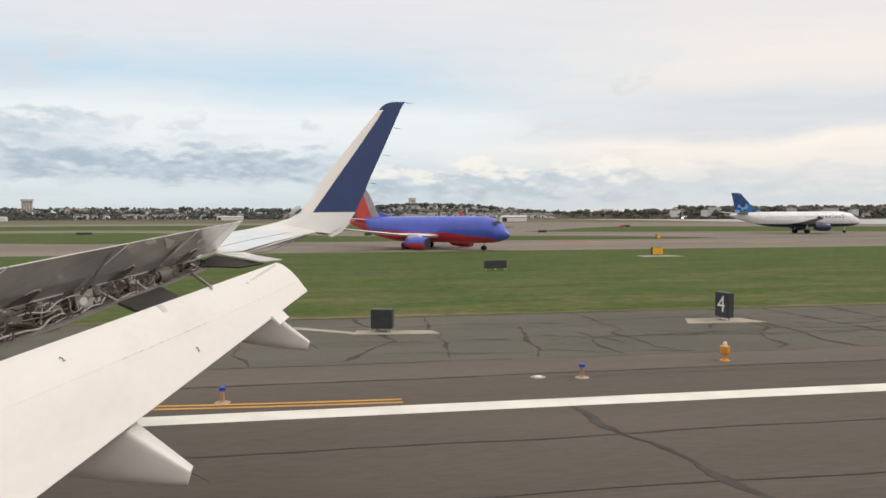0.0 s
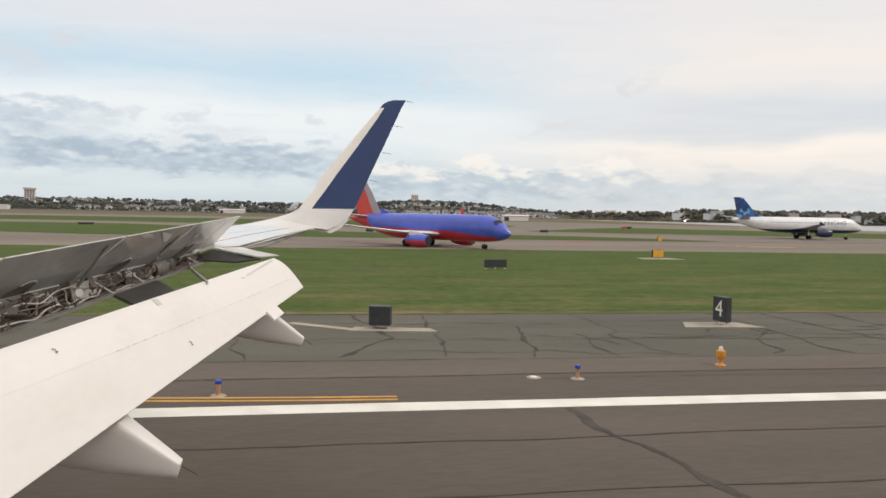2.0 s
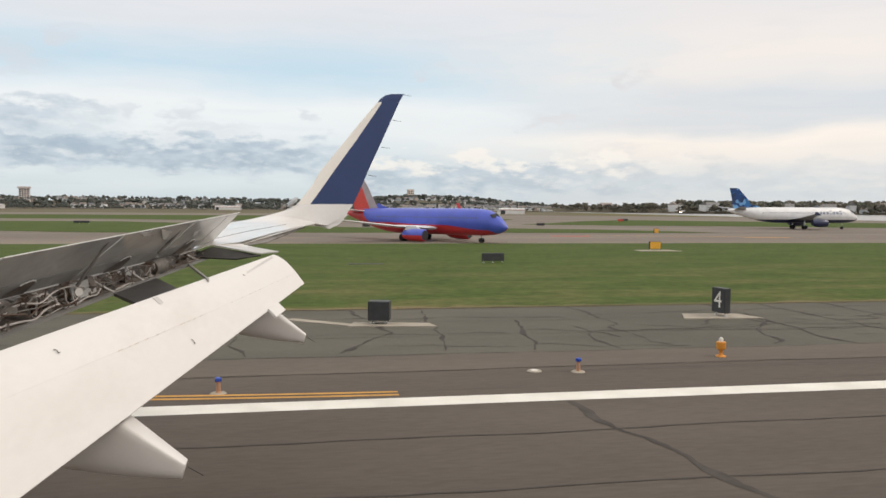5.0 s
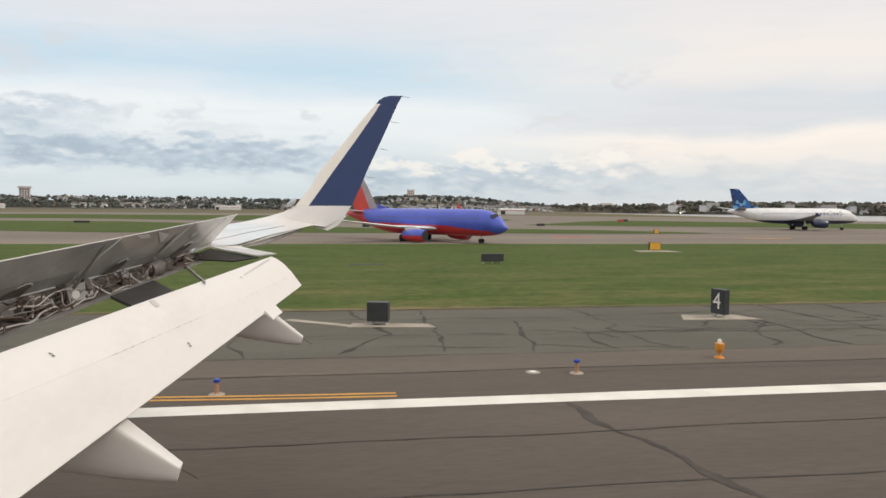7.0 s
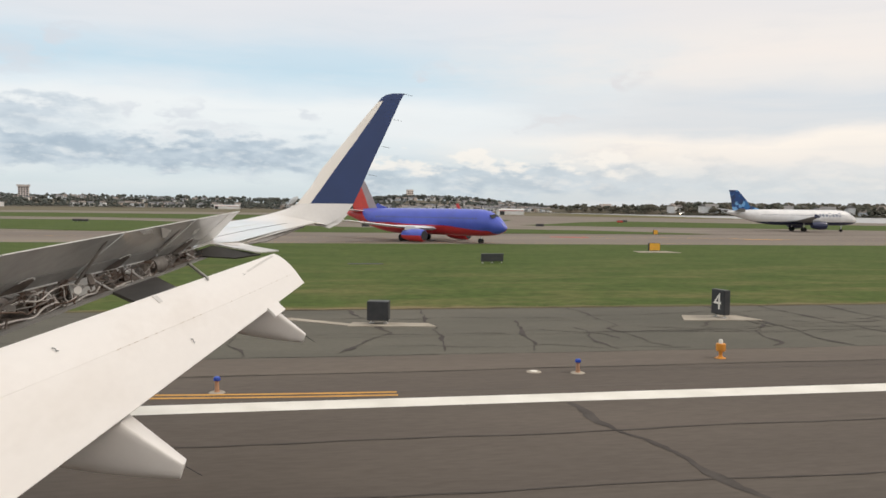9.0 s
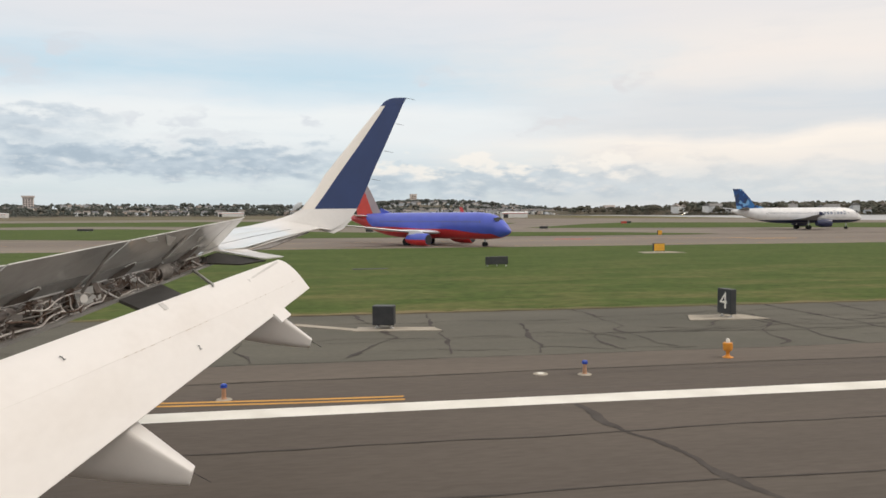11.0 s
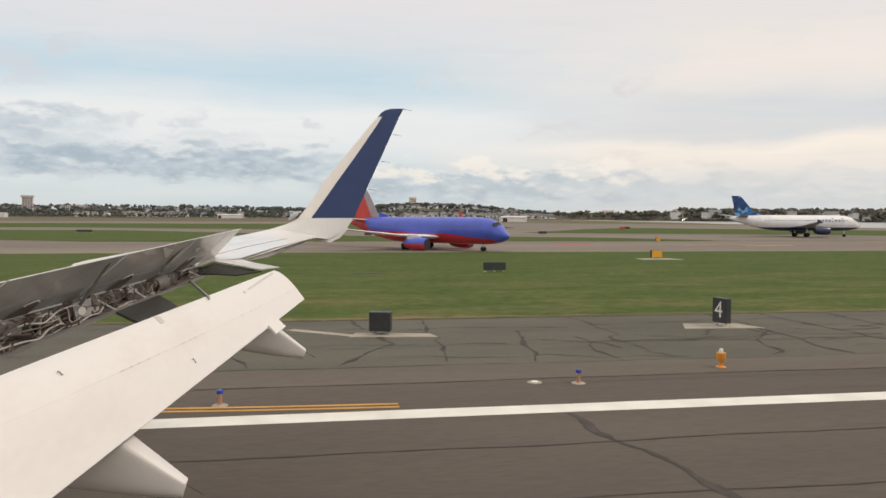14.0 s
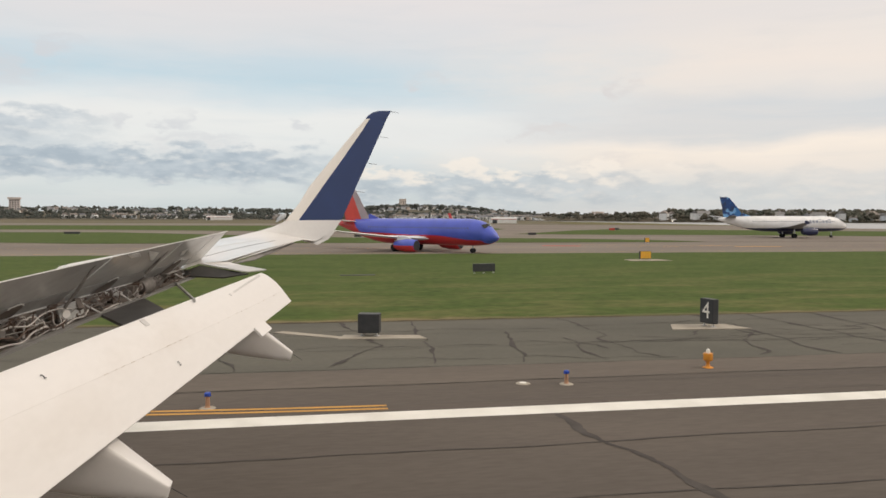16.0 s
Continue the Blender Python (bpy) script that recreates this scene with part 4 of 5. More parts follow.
# flaps
def flap_ring(y, s0, s1, off=0.0, n=7):
    """The flap's section near the span y, between the chord shares s0 and s1."""
    share = (y - 3.6) / (12.8 - 3.6)
    te = Vector((-2.215, 3.6, 3.183)).lerp(Vector(FTE_A), share)
    le = Vector((-2.95, 4.2, 3.96)).lerp(Vector(FLE_A), share)
    chord = te - le
    nrm = Vector((0.23, 1, 0.075)).cross(chord).normalized()
    if nrm.z < 0:
        nrm = -nrm
    up, low = [], []
    for i in range(n + 1):
        s = s0 + (s1 - s0) * i / n
        bulge = 0.078 * math.sin(math.pi * min(1, s) ** 0.75) * chord.length
        thick = chord.length * (0.004 + 0.20 * math.sqrt(max(0.0, s)) * (1 - s) ** 1.2) if s > 0 else 0.0
        p = le + chord * s + nrm * (bulge + off)
        up.append(p)
        low.append(p - nrm * (thick + 0.008))
    return up + low[::-1]


fy = [3.7, 5.0, 6.4, 7.8, 9.2, 10.6, 12.0, 12.8]
def joint(y):
    """Where the joint of the two flap panels runs, as a share of the chord."""
    return 0.46 + 0.04 * (y - 6.87)


flap = part("flap", loft([flap_ring(y, 0.0, joint(y), 0.0015) for y in fy]), FLAP, wing, "long white lowered flap panel", smooth=True)
part("aft_flap", loft([flap_ring(y, joint(y) - 0.005, 1.0) for y in fy]), FLAP, wing, "white lowered aft flap panel", smooth=True)


def on_flap(y, s, off=0.0):
    r = flap_ring(y, 0.0, 1.0, off, n=40)
    return r[int(round(s * 40))]


# worn dashes of sealant along the flap joint
rng = random.Random(8)
SEALANT = surface("sealant", (0.66, 0.58, 0.50), (0.56, 0.49, 0.43), rough=0.6, scale=4)
for k in range(44):
    y0 = 4.6 + k * 0.186 + rng.uniform(-0.04, 0.04)
    if rng.random() < 0.42:
        continue
    y1 = y0 + rng.uniform(0.02, 0.11)
    a, b = (flap_ring(v, joint(v), 1.0, 0.004, n=1)[0] for v in (y0, y1))
    part("sealant_mark", tube([a, b], 0.003, sides=5), SEALANT, flap, "small grey sealant mark")
STRIPGREY = surface("flap_strip_grey", (0.66, 0.635, 0.60), (0.58, 0.555, 0.525), rough=0.6, scale=5, fine=6, bump=0.03, tone=0.08)
# a chafing plate and, outboard, a long grey streak near the leading edge
for y0, width, s0, s1, drift in ((8.36, 0.10, 0.03, 0.16, -0.05), (12.55, 0.0, 0.05, 0.20, -1.5)):
    rings = []
    for k in range(9):
        q = s0 + (s1 - s0) * k / 8
        y1 = y0 + drift * k / 8
        wide = 0.0 if drift > -1 else 0.055 - 0.02 * k / 8
        (ya, qa), (yb, qb) = (y1, q), (y1 + (width if drift > -1 else 0.0), q + wide)
        rings.append([flap_ring(ya, qa, 1.0, 0.004, n=1)[0], flap_ring(yb, qb, 1.0, 0.004, n=1)[0], flap_ring(yb, qb, 1.0, 0.008, n=1)[0], flap_ring(ya, qa, 1.0, 0.008, n=1)[0]])
    part("flap_strip", loft(rings), STRIPGREY, flap, "grey strip on the flap")
for text, y0, s, size in (("2", 6.31, 0.22, 0.075), ("2", 8.36, 0.77, 0.08), ("1", 10.85, 0.24, 0.06)):
    p, px_, ps = on_flap(y0, s, 0.012), on_flap(y0 + 0.1, s, 0.012), on_flap(y0, s + 0.08, 0.012)
    ux, uy = (px_ - p).normalized(), (p - ps).normalized()
    uz = ux.cross(uy).normalized()
    uy = uz.cross(ux)
    m = Matrix((( *ux, 0), (*uy, 0), (*uz, 0), (0, 0, 0, 1))).transposed()
    m.translation = p
    lettering("flap_number", text, size, m, INK, flap)

# flap track fairings
for y0, top0, top1, low0, low1, w in ((6.9, (-1.57, 3.36), (-1.07, 2.95), (-2.12, 2.97), (-1.11, 2.81), 1.0), (12.0, (-0.55, 3.62), (-0.06, 3.22), (-1.12, 3.26), (-0.10, 3.09), 0.9)):
    rings = []
    for s in (-1.6, -1.0, -0.5, 0.0, 0.3, 0.6, 0.85, 0.97, 1.0):
        tx, tz = top0[0] + (top1[0] - top0[0]) * s, top0[1] + (top1[1] - top0[1]) * s
        if s < 0:
            tx, tz = top0[0] + 0.55 * s, top0[1] + 0.02 * s
        q = max(0.0, (s + 0.0))
        lx = low0[0] + (low1[0] - low0[0]) * q + (0.55 * s if s < 0 else 0)
        lz = low0[1] + (low1[1] - low0[1]) * q - (0.02 * s if s < 0 else 0)
        lz -= 0.02 * math.sin(math.pi * min(1.0, max(0.0, q))) * w
        hw = (0.17 - 0.085 * max(0, s)) * w * (0.9 if s > 0.99 else 1)
        ring = []
        # a flat back with narrow rounded shoulders, nearly flat flanks and a rounded keel
        for q_, side in ((0.0, 0.84), (0.02, 0.93), (0.06, 0.98), (0.14, 1.0), (0.3, 1.0), (0.5, 0.99), (0.7, 0.95), (0.86, 0.82), (0.96, 0.58), (1.0, 0.3)):
            ring.append((tx + (lx - tx) * q_, y0 + hw * side, tz + (lz - tz) * q_))
        ring += [(px_, 2 * y0 - py_, pz_) for px_, py_, pz_ in reversed(ring)]
        rings.append(ring)
    fair = part("track_fairing", loft(rings), FLAP, wing, "white flap track fairing with a blunt tail", smooth=True)
    e = Vector((top1[0], y0, (top1[1] + low1[1]) / 2 + 0.03))
    part("tail_wick", tube([e, e + Vector((0.14, 0, -0.09))], 0.0035, sides=5), SEAL, fair, "thin dark wick")
te_a, te_b = Vector((-2.215, 3.6, 3.183)), Vector(FTE_A)
tab = []
for y, d in ((10.72, -0.02), (11.18, -0.02), (11.18, 0.16), (10.72, 0.16)):
    share = (y - 3.6) / (12.8 - 3.6)
    te, le = te_a.lerp(te_b, share), Vector((-2.95, 4.2, 3.96)).lerp(Vector(FLE_A), share)
    tab.append(te + (te - le).normalized() * d)
part("flap_tab", slab(tab, 0.03), FLAP, wing, "small white tab on the flap trailing edge")


# ---- parked and taxiing airliners ----
def painted(name, base, rough=0.35):
    return surface(name, base, tuple(c * 0.88 for c in base), rough=rough, scale=0.6, fine=10, bump=0.02, tone=0.06, coat=0.3)


SKYBLUE = painted("fuselage_blue", (0.085, 0.125, 0.60))
CANYON = painted("belly_red", (0.62, 0.035, 0.04))
TAILORANGE = painted("tail_red", (0.66, 0.065, 0.05))
TAILGREY = painted("fin_edge_grey", (0.42, 0.34, 0.35))
LINERWHITE = painted("liner_white", (0.86, 0.85, 0.84))
DEEPBLUE = painted("belly_navy", (0.02, 0.028, 0.085))
BAREMETAL = surface("bare_metal", (0.6, 0.6, 0.6), rough=0.3, metal=0.9, scale=2, bump=0.02)
TYRE = surface("tyre_rubber", (0.02, 0.02, 0.02), rough=0.85, scale=6)
DARKGLASS = surface("cockpit_glass", (0.015, 0.018, 0.022), rough=0.08, scale=3, bump=0)
TITLEGREY = painted("title_grey", (0.30, 0.33, 0.40))
CABIN = surface("cabin_pane", (0.20, 0.21, 0.27), (0.14, 0.15, 0.20), rough=0.15, scale=3, bump=0)


def ease(v, lo, hi):
    q = min(1.0, max(0.0, (v - lo) / (hi - lo)))
    return q * q * (3 - 2 * q)


def belly_line(x, nose, tail):
    """Height of the line between blue and red paint along the hull."""
    f = (nose - x) / (nose - tail)
    return 3.05 + 1.9 * (-1.3 + 0.70 * ease(f, 0.02, 0.08) + 0.34 * ease(f, 0.10, 0.34) + 0.12 * ease(f, 0.45, 0.7) + 1.9 * ease(f, 0.80, 0.93))



def mosaic(name, cols, scale):
    """A fin painted in squares of several blues."""
    m = surface(name, cols[0], rough=0.35, scale=1)
    nt = m.node_tree
    p = nt.nodes["Principled BSDF"]
    v = nt.nodes.new("ShaderNodeTexVoronoi")
    v.inputs["Scale"].default_value = scale
    tc = nt.nodes.new("ShaderNodeTexCoord")
    nt.links.new(tc.outputs["Object"], v.inputs["Vector"])
    s = nt.nodes.new("ShaderNodeSeparateColor")
    nt.links.new(v.outputs["Color"], s.inputs[0])
    r = nt.nodes.new("ShaderNodeValToRGB")
    r.color_ramp.interpolation = "CONSTANT"
    el = r.color_ramp.elements
    el[0].color, el[1].color, el[1].position = (*cols[0], 1), (*cols[1], 1), 0.35
    for i, c in enumerate(cols[2:]):
        e = el.new(0.55 + 0.2 * i)
        e.color = (*c, 1)
    nt.links.new(s.outputs[0], r.inputs[0])
    nt.links.new(r.outputs[0], p.inputs["Base Color"])
    return m


MOSAIC = mosaic("fin_mosaic", [(0.012, 0.06, 0.22), (0.03, 0.16, 0.42), (0.16, 0.38, 0.66), (0.02, 0.045, 0.13)], 1.0)


def airliner(name, label, place, turn, length, radius, axis, span, fin_top, wheelbase, upper, lower, split_z, fin_mats, engine_mats, wing_mat, title=None, group="", fences=False):
    """A twin-jet airliner; local +x is the nose, z the ground up; the origin lies under the nose wheel."""
    a = thing(name, label, "airplane", place, turn, group)
    nose, tail = 4.6, 4.6 - length
    rings, n = [], 56
    prof = [(0.0, 0.02, -0.45), (0.012, 0.25, -0.42), (0.03, 0.48, -0.32), (0.055, 0.70, -0.2), (0.09, 0.88, -0.08), (0.13, 0.97, -0.02), (0.18, 1.0, 0), (0.45, 1.0, 0), (0.62, 1.0, 0.0), (0.70, 0.95, 0.05), (0.78, 0.82, 0.18), (0.86, 0.62, 0.36), (0.93, 0.40, 0.52), (0.98, 0.22, 0.62), (1.0, 0.10, 0.66)]
    stations = [0.0, 0.004, 0.012, 0.02] + [0.03 + 0.97 * k / 69 for k in range(70)]
    fs, ss, us = zip(*prof)

    def along(values, f):
        """A smooth curve through the profile's values."""
        i = max(0, min(len(fs) - 2, next((k for k in range(len(fs) - 1) if f <= fs[k + 1]), len(fs) - 2)))
        q = (f - fs[i]) / (fs[i + 1] - fs[i])
        slope = [(values[min(k + 1, len(fs) - 1)] - values[max(k - 1, 0)]) / (fs[min(k + 1, len(fs) - 1)] - fs[max(k - 1, 0)]) for k in (i, i + 1)]
        h = fs[i + 1] - fs[i]
        return (2 * q ** 3 - 3 * q ** 2 + 1) * values[i] + (q ** 3 - 2 * q ** 2 + q) * h * slope[0] + (-2 * q ** 3 + 3 * q ** 2) * values[i + 1] + (q ** 3 - q ** 2) * h * slope[1]

    def hull_at(f, z):
        """Half the hull's width at the length share f and the height z."""
        r_, c_ = radius * along(ss, f), axis + radius * along(us, f) * 0.9
        return r_ * math.sqrt(max(0.0, 1 - ((z - c_) / (r_ * 1.06)) ** 2))

    half = n // 2
    for f in stations:
        x, r_, c_ = nose - f * length, radius * along(ss, f), axis + radius * along(us, f) * 0.9
        rise = max(-0.97, min(0.97, (split_z(x, nose, tail) - c_) / (r_ * 1.06)))
        turn_at = math.acos(rise)
        angles = [-turn_at + 2 * turn_at * k / half for k in range(half)] + [turn_at + (2 * math.pi - 2 * turn_at) * k / half for k in range(half)]
        rings.append([(x, r_ * math.sin(g), c_ + r_ * 1.06 * math.cos(g)) for g in angles])
    bm = loft(rings)
    bm.faces.ensure_lookup_table()
    for k, f in enumerate(bm.faces):
        f.material_index = 1 if k < (len(rings) - 1) * n and k % n >= half else 0
    part("fuselage", bm, [upper, lower], a, "", smooth=True)
    # cabin windows along both sides
    wz, f = axis + radius * 0.30, 0.135
    while f < 0.76:
        x = nose - f * length
        for sy in (-1, 1):
            y = hull_at(f, wz)
            part("cabin_window", box((x - 0.10, min(sy * (y - 0.06), sy * (y + 0.008)), wz - 0.14), (x + 0.10, max(sy * (y - 0.06), sy * (y + 0.008)), wz + 0.14)), CABIN, a)
        f += 0.53 / length
    zt = axis + radius * 0.98
    # cockpit panes
    for sy in (-1, 1):
        part("cockpit_window", slab([(nose - 1.40, sy * 0.10, axis + radius * 0.42), (nose - 1.85, sy * radius * 0.68, axis + radius * 0.36), (nose - 2.30, sy * radius * 0.64, axis + radius * 0.60), (nose - 1.95, sy * 0.10, axis + radius * 0.70)], 0.05 * sy), DARKGLASS, a, "dark cockpit window")
    # fin: three chordwise bands
    fx0, fx1, tx0, tx1 = (tail + 7.6, tail + 1.7, tail + 3.2, tail + 0.5) if fences else (tail + 7.3, tail + 1.7, tail + 2.0, tail - 0.2)
    bands = (0.0, 0.30, 1.0) if len(fin_mats) == 2 else (0.0, 1.0)
    for (s0, s1), mt in zip(zip(bands, bands[1:]), fin_mats):
        def fr(z, le, te, th):
            p0, p1 = le + (te - le) * s0, le + (te - le) * s1
            return [(p0, 0.02 if s0 == 0 else th, z), (p1, 0.02 if s1 == 1 else th, z), (p1, -0.02 if s1 == 1 else -th, z), (p0, -0.02 if s0 == 0 else -th, z)]
        part("fin", loft([fr(zt - 0.5, fx0, fx1, 0.25), fr((zt + fin_top) / 2, (fx0 + tx0) / 2, (fx1 + tx1) / 2, 0.18), fr(fin_top - 0.25, tx0, tx1, 0.1), fr(fin_top, tx0 - 0.5, tx1, 0.04)]), mt, a, "upright tail fin")
    part("fin_fillet", slab([(fx0 + 2.6, 0.05, zt - 0.15), (fx0 - 0.4, 0.05, zt + 0.9), (fx0 - 1.2, 0.05, zt - 0.1)], 0.1), fin_mats[-1] if len(fin_mats) == 1 else upper, a, "dorsal fin fillet")
    for sy in (-1, 1):
        part("tailplane", loft([wing_ring((tail + 5.0, sy * 0.6, axis + radius * 0.75), (tail + 1.6, sy * 0.6, axis + radius * 0.75), UP, 0.08, n=5), wing_ring((tail + 1.6, sy * 6.6, axis + radius * 0.75 + 0.65), (tail + 0.1, sy * 6.6, axis + radius * 0.75 + 0.65), UP, 0.08, n=5)]), wing_mat, a, "small tailplane")
        wx = nose - length * 0.36
        root, mid, end = (wx, sy * radius * 0.8, axis - radius * 0.55), (wx - 3.6, sy * span * 0.19, axis - radius * 0.55 + 0.32), (wx - 8.2, sy * span * 0.5, axis - radius * 0.55 + 1.55)
        wing_p = part("wing", loft([wing_ring(root, (root[0] - 7.4, *root[1:]), UP, 0.11, n=6), wing_ring(mid, (mid[0] - 4.0, *mid[1:]), UP, 0.10, n=6), wing_ring(end, (end[0] - 1.5, *end[1:]), UP, 0.08, n=6)]), wing_mat, a, "swept wing", smooth=True)
        if fences:
            part("winglet", slab([(end[0], end[1], end[2] - 0.4), (end[0] - 1.0, end[1], end[2] + 0.5), (end[0] - 1.6, end[1], end[2] + 0.45), (end[0] - 1.6, end[1], end[2] - 0.35)], 0.05), DEEPBLUE, wing_p, "small wing tip fence")
        else:
            part("winglet", loft([wing_ring(end, (end[0] - 1.5, *end[1:]), (0, -sy, 0.4), 0.07, n=5), wing_ring((end[0] - 0.9, end[1] + sy * 0.4, end[2] + 0.9), (end[0] - 1.9, end[1] + sy * 0.4, end[2] + 0.9), (0, -sy, 0.2), 0.07, n=5), wing_ring((end[0] - 2.0, end[1] + sy * 0.75, end[2] + 2.4), (end[0] - 2.6, end[1] + sy * 0.75, end[2] + 2.4), (0, -sy, 0.2), 0.07, n=5)]), lower, wing_p, "upright winglet")
        ex, ey, ez = wx - 0.2, sy * span * 0.165, axis - radius * 0.55 - 0.95
        er, er_ = [], 1.15 if fences else 1.0
        for dx_, rr in ((1.0, 0.80), (0.85, 0.93), (0.2, 1.0), (-1.2, 0.98), (-2.4, 0.78), (-3.0, 0.6)):
            er.append([(ex + dx_, ey + er_ * rr * math.sin(2 * math.pi * k / 20), ez + er_ * 0.95 * rr * math.cos(2 * math.pi * k / 20)) for k in range(20)])
        bm = loft(er)
        for f in bm.faces:
            f.material_index = 1 if f.calc_center_median().z < ez - 0.1 else 0
        eng = part("engine", bm, engine_mats, a, "underwing jet engine", smooth=True)
        part("intake", tube([(ex + 1.02, ey, ez), (ex + 0.97, ey, ez)], 0.76, sides=20), SEAL, eng, "dark engine intake")
        part("pylon", slab([(ex + 0.2, ey + 0.1, ez + 0.9), (ex - 2.8, ey + 0.1, ez + 0.7), (ex - 2.6, ey + 0.1, ez + 1.35), (ex - 0.8, ey + 0.1, ez + 1.3)], 0.2), wing_mat, a, "engine pylon")
        gx, gy = -wheelbase, sy * 2.86
        gear = part("main_gear", tube([(gx, gy, 0.5), (gx, gy, axis - radius * 0.7)], 0.13), BAREMETAL, a, "main landing gear strut")
        for o in (-0.42, 0.42):
            part("tyre", tube([(gx, gy + o - 0.19, 0.56), (gx, gy + o - 0.12, 0.56), (gx, gy + o + 0.12, 0.56), (gx, gy + o + 0.19, 0.56)], 0.56, radii=[0.46, 0.56, 0.56, 0.46], sides=20), TYRE, gear, "black tyre")
    gear = part("nose_gear", tube([(0, 0, 0.35), (0, 0, axis - radius * 0.6)], 0.10), BAREMETAL, a, "nose landing gear strut")
    for o in (-0.22, 0.22):
        part("tyre", tube([(0, o - 0.1, 0.35), (0, o - 0.06, 0.35), (0, o + 0.06, 0.35), (0, o + 0.1, 0.35)], 0.35, radii=[0.28, 0.35, 0.35, 0.28], sides=16), TYRE, gear, "black tyre")
    part("nose_lamp", tube([(0.12, 0, 1.3), (0.2, 0, 1.3)], 0.12, sides=12), BAREMETAL, a, "taxi lamp on the nose gear")
    if title:
        for letter in title(nose, radius, axis):
            part("title_bar", letter, TITLEGREY, a, "grey title shape on the fuselage")
    return a


def title_bars(nose, radius, axis):
    """Plain bars where the title stands, one for each sign."""
    bars = []
    for k, h in enumerate((1.0, 0.72, 0.72, 1.0, 0.72, 0.72, 0.72)):
        x, z0 = nose - 6.0 - k * 0.95, axis + 0.25
        z1 = z0 + h
        y0, y1 = (-(math.sqrt(max(0.1, 1 - ((z - axis) / (radius * 1.06)) ** 2)) * radius + 0.03) for z in (z0, z1))
        bars.append(slab([(x, y0, z0), (x - 0.62, y0, z0), (x - 0.62, y1, z1), (x, y1, z1)], 0.02))
    return bars


WINGGREY = surface("liner_wing_grey", (0.30, 0.31, 0.32), (0.25, 0.26, 0.27), rough=0.45, scale=0.8, bump=0.02)
airliner("taxiing_airliner", "blue and red twin-jet airliner taxiing with a red tail fin", (25.0, 111.0, 0.036), -47, 32.2, 1.9, 3.05, 34.3, 12.4, 12.6, SKYBLUE, CANYON,
         belly_line, (TAILGREY, TAILORANGE), [SKYBLUE, CANYON], LINERWHITE)
airliner("white_airliner", "white airliner with dark blue belly and a blue patterned tail fin", (143.0, 188.0, 0.03), -3, 37.6, 1.98, 3.75, 34.1, 10.9, 12.6, LINERWHITE, DEEPBLUE,
         lambda x, nose, tail: 2.55, (MOSAIC,), [DEEPBLUE, DEEPBLUE], WINGGREY, title_bars, fences=True)


# ---- airfield fittings ----
def edge_light(place):
    e = thing("runway_edge_light", "orange frangible runway edge light with clear lens on asphalt", "runway light", place, 0, "runway edge lights")
    part("base", tube([(0, 0, 0), (0, 0, 0.03), (0, 0, 0.05)], 0.17, radii=[0.19, 0.18, 0.14], sides=18), ORANGE, e, "orange base plate")
    part("stem", tube([(0, 0, 0.05), (0, 0, 0.12), (0, 0, 0.28)], 0.06, radii=[0.09, 0.06, 0.075], sides=12), ORANGE, e)
    part("housing", tube([(0, 0, 0.26), (0, 0, 0.30), (0, 0, 0.50), (0, 0, 0.53)], 0.15, radii=[0.15, 0.165, 0.165, 0.15], sides=18), ORANGE, e, "orange lamp housing")
    part("lens", tube([(0, 0, 0.53), (0, 0, 0.60), (0, 0, 0.66), (0, 0, 0.68)], 0.09, radii=[0.075, 0.075, 0.055, 0.02], sides=14), WHITELINE, e, "pale glass lens")
    return e


first = edge_light((14.2, 24.6, 0.05))
for x in (-46.8, 75.2, 136.2):
    copy_thing(first, pose(x, 24.6, 0.05))


FADED = surface("faded_orange", (0.50, 0.27, 0.15), (0.42, 0.24, 0.15), rough=0.6, scale=6)


def taxi_light(place):
    e = thing("taxiway_edge_light", "short taxiway edge light with a blue lens on concrete base", "taxiway light", place, 0, "taxiway edge lights")
    part("base", tube([(0, 0, 0), (0, 0, 0.025)], 0.22, radii=[0.23, 0.19], sides=18), CONCRETE, e, "pale concrete collar")
    part("stem", tube([(0, 0, 0.02), (0, 0, 0.06), (0, 0, 0.34)], 0.06, radii=[0.09, 0.065, 0.055], sides=12), FADED, e, "faded orange stem")
    part("lens", tube([(0, 0, 0.34), (0, 0, 0.36), (0, 0, 0.42), (0, 0, 0.45)], 0.09, radii=[0.09, 0.095, 0.09, 0.05], sides=16), BLUEGLASS, e, "blue glass lens")
    return e


first = taxi_light((8.35, 22.9, 0.05))
copy_thing(first, pose(-2.5, 21.6, 0.05))


inset = thing("inset_light", "pale round inset light flush with the asphalt", "runway light", (7.0, 23.2, 0.05))
part("rim", tube([(0, 0, 0), (0, 0, 0.02), (0, 0, 0.03)], 0.2, radii=[0.24, 0.22, 0.14], sides=20), CONCRETE, inset, "pale metal rim")
part("lens", tube([(0, 0, 0.03), (0, 0, 0.045)], 0.1, radii=[0.12, 0.08], sides=16), WHITELINE, inset, "white glass lens")


def concrete_pad(outline, z=0.05):
    bm = bmesh.new()
    slab([(x, y, z + 0.035) for x, y in outline], 0.05, bm)
    return tagged(mesh_object("concrete_pad", bm, CONCRETE), "pale tan concrete pad set in the asphalt", "pad", kind="structure")


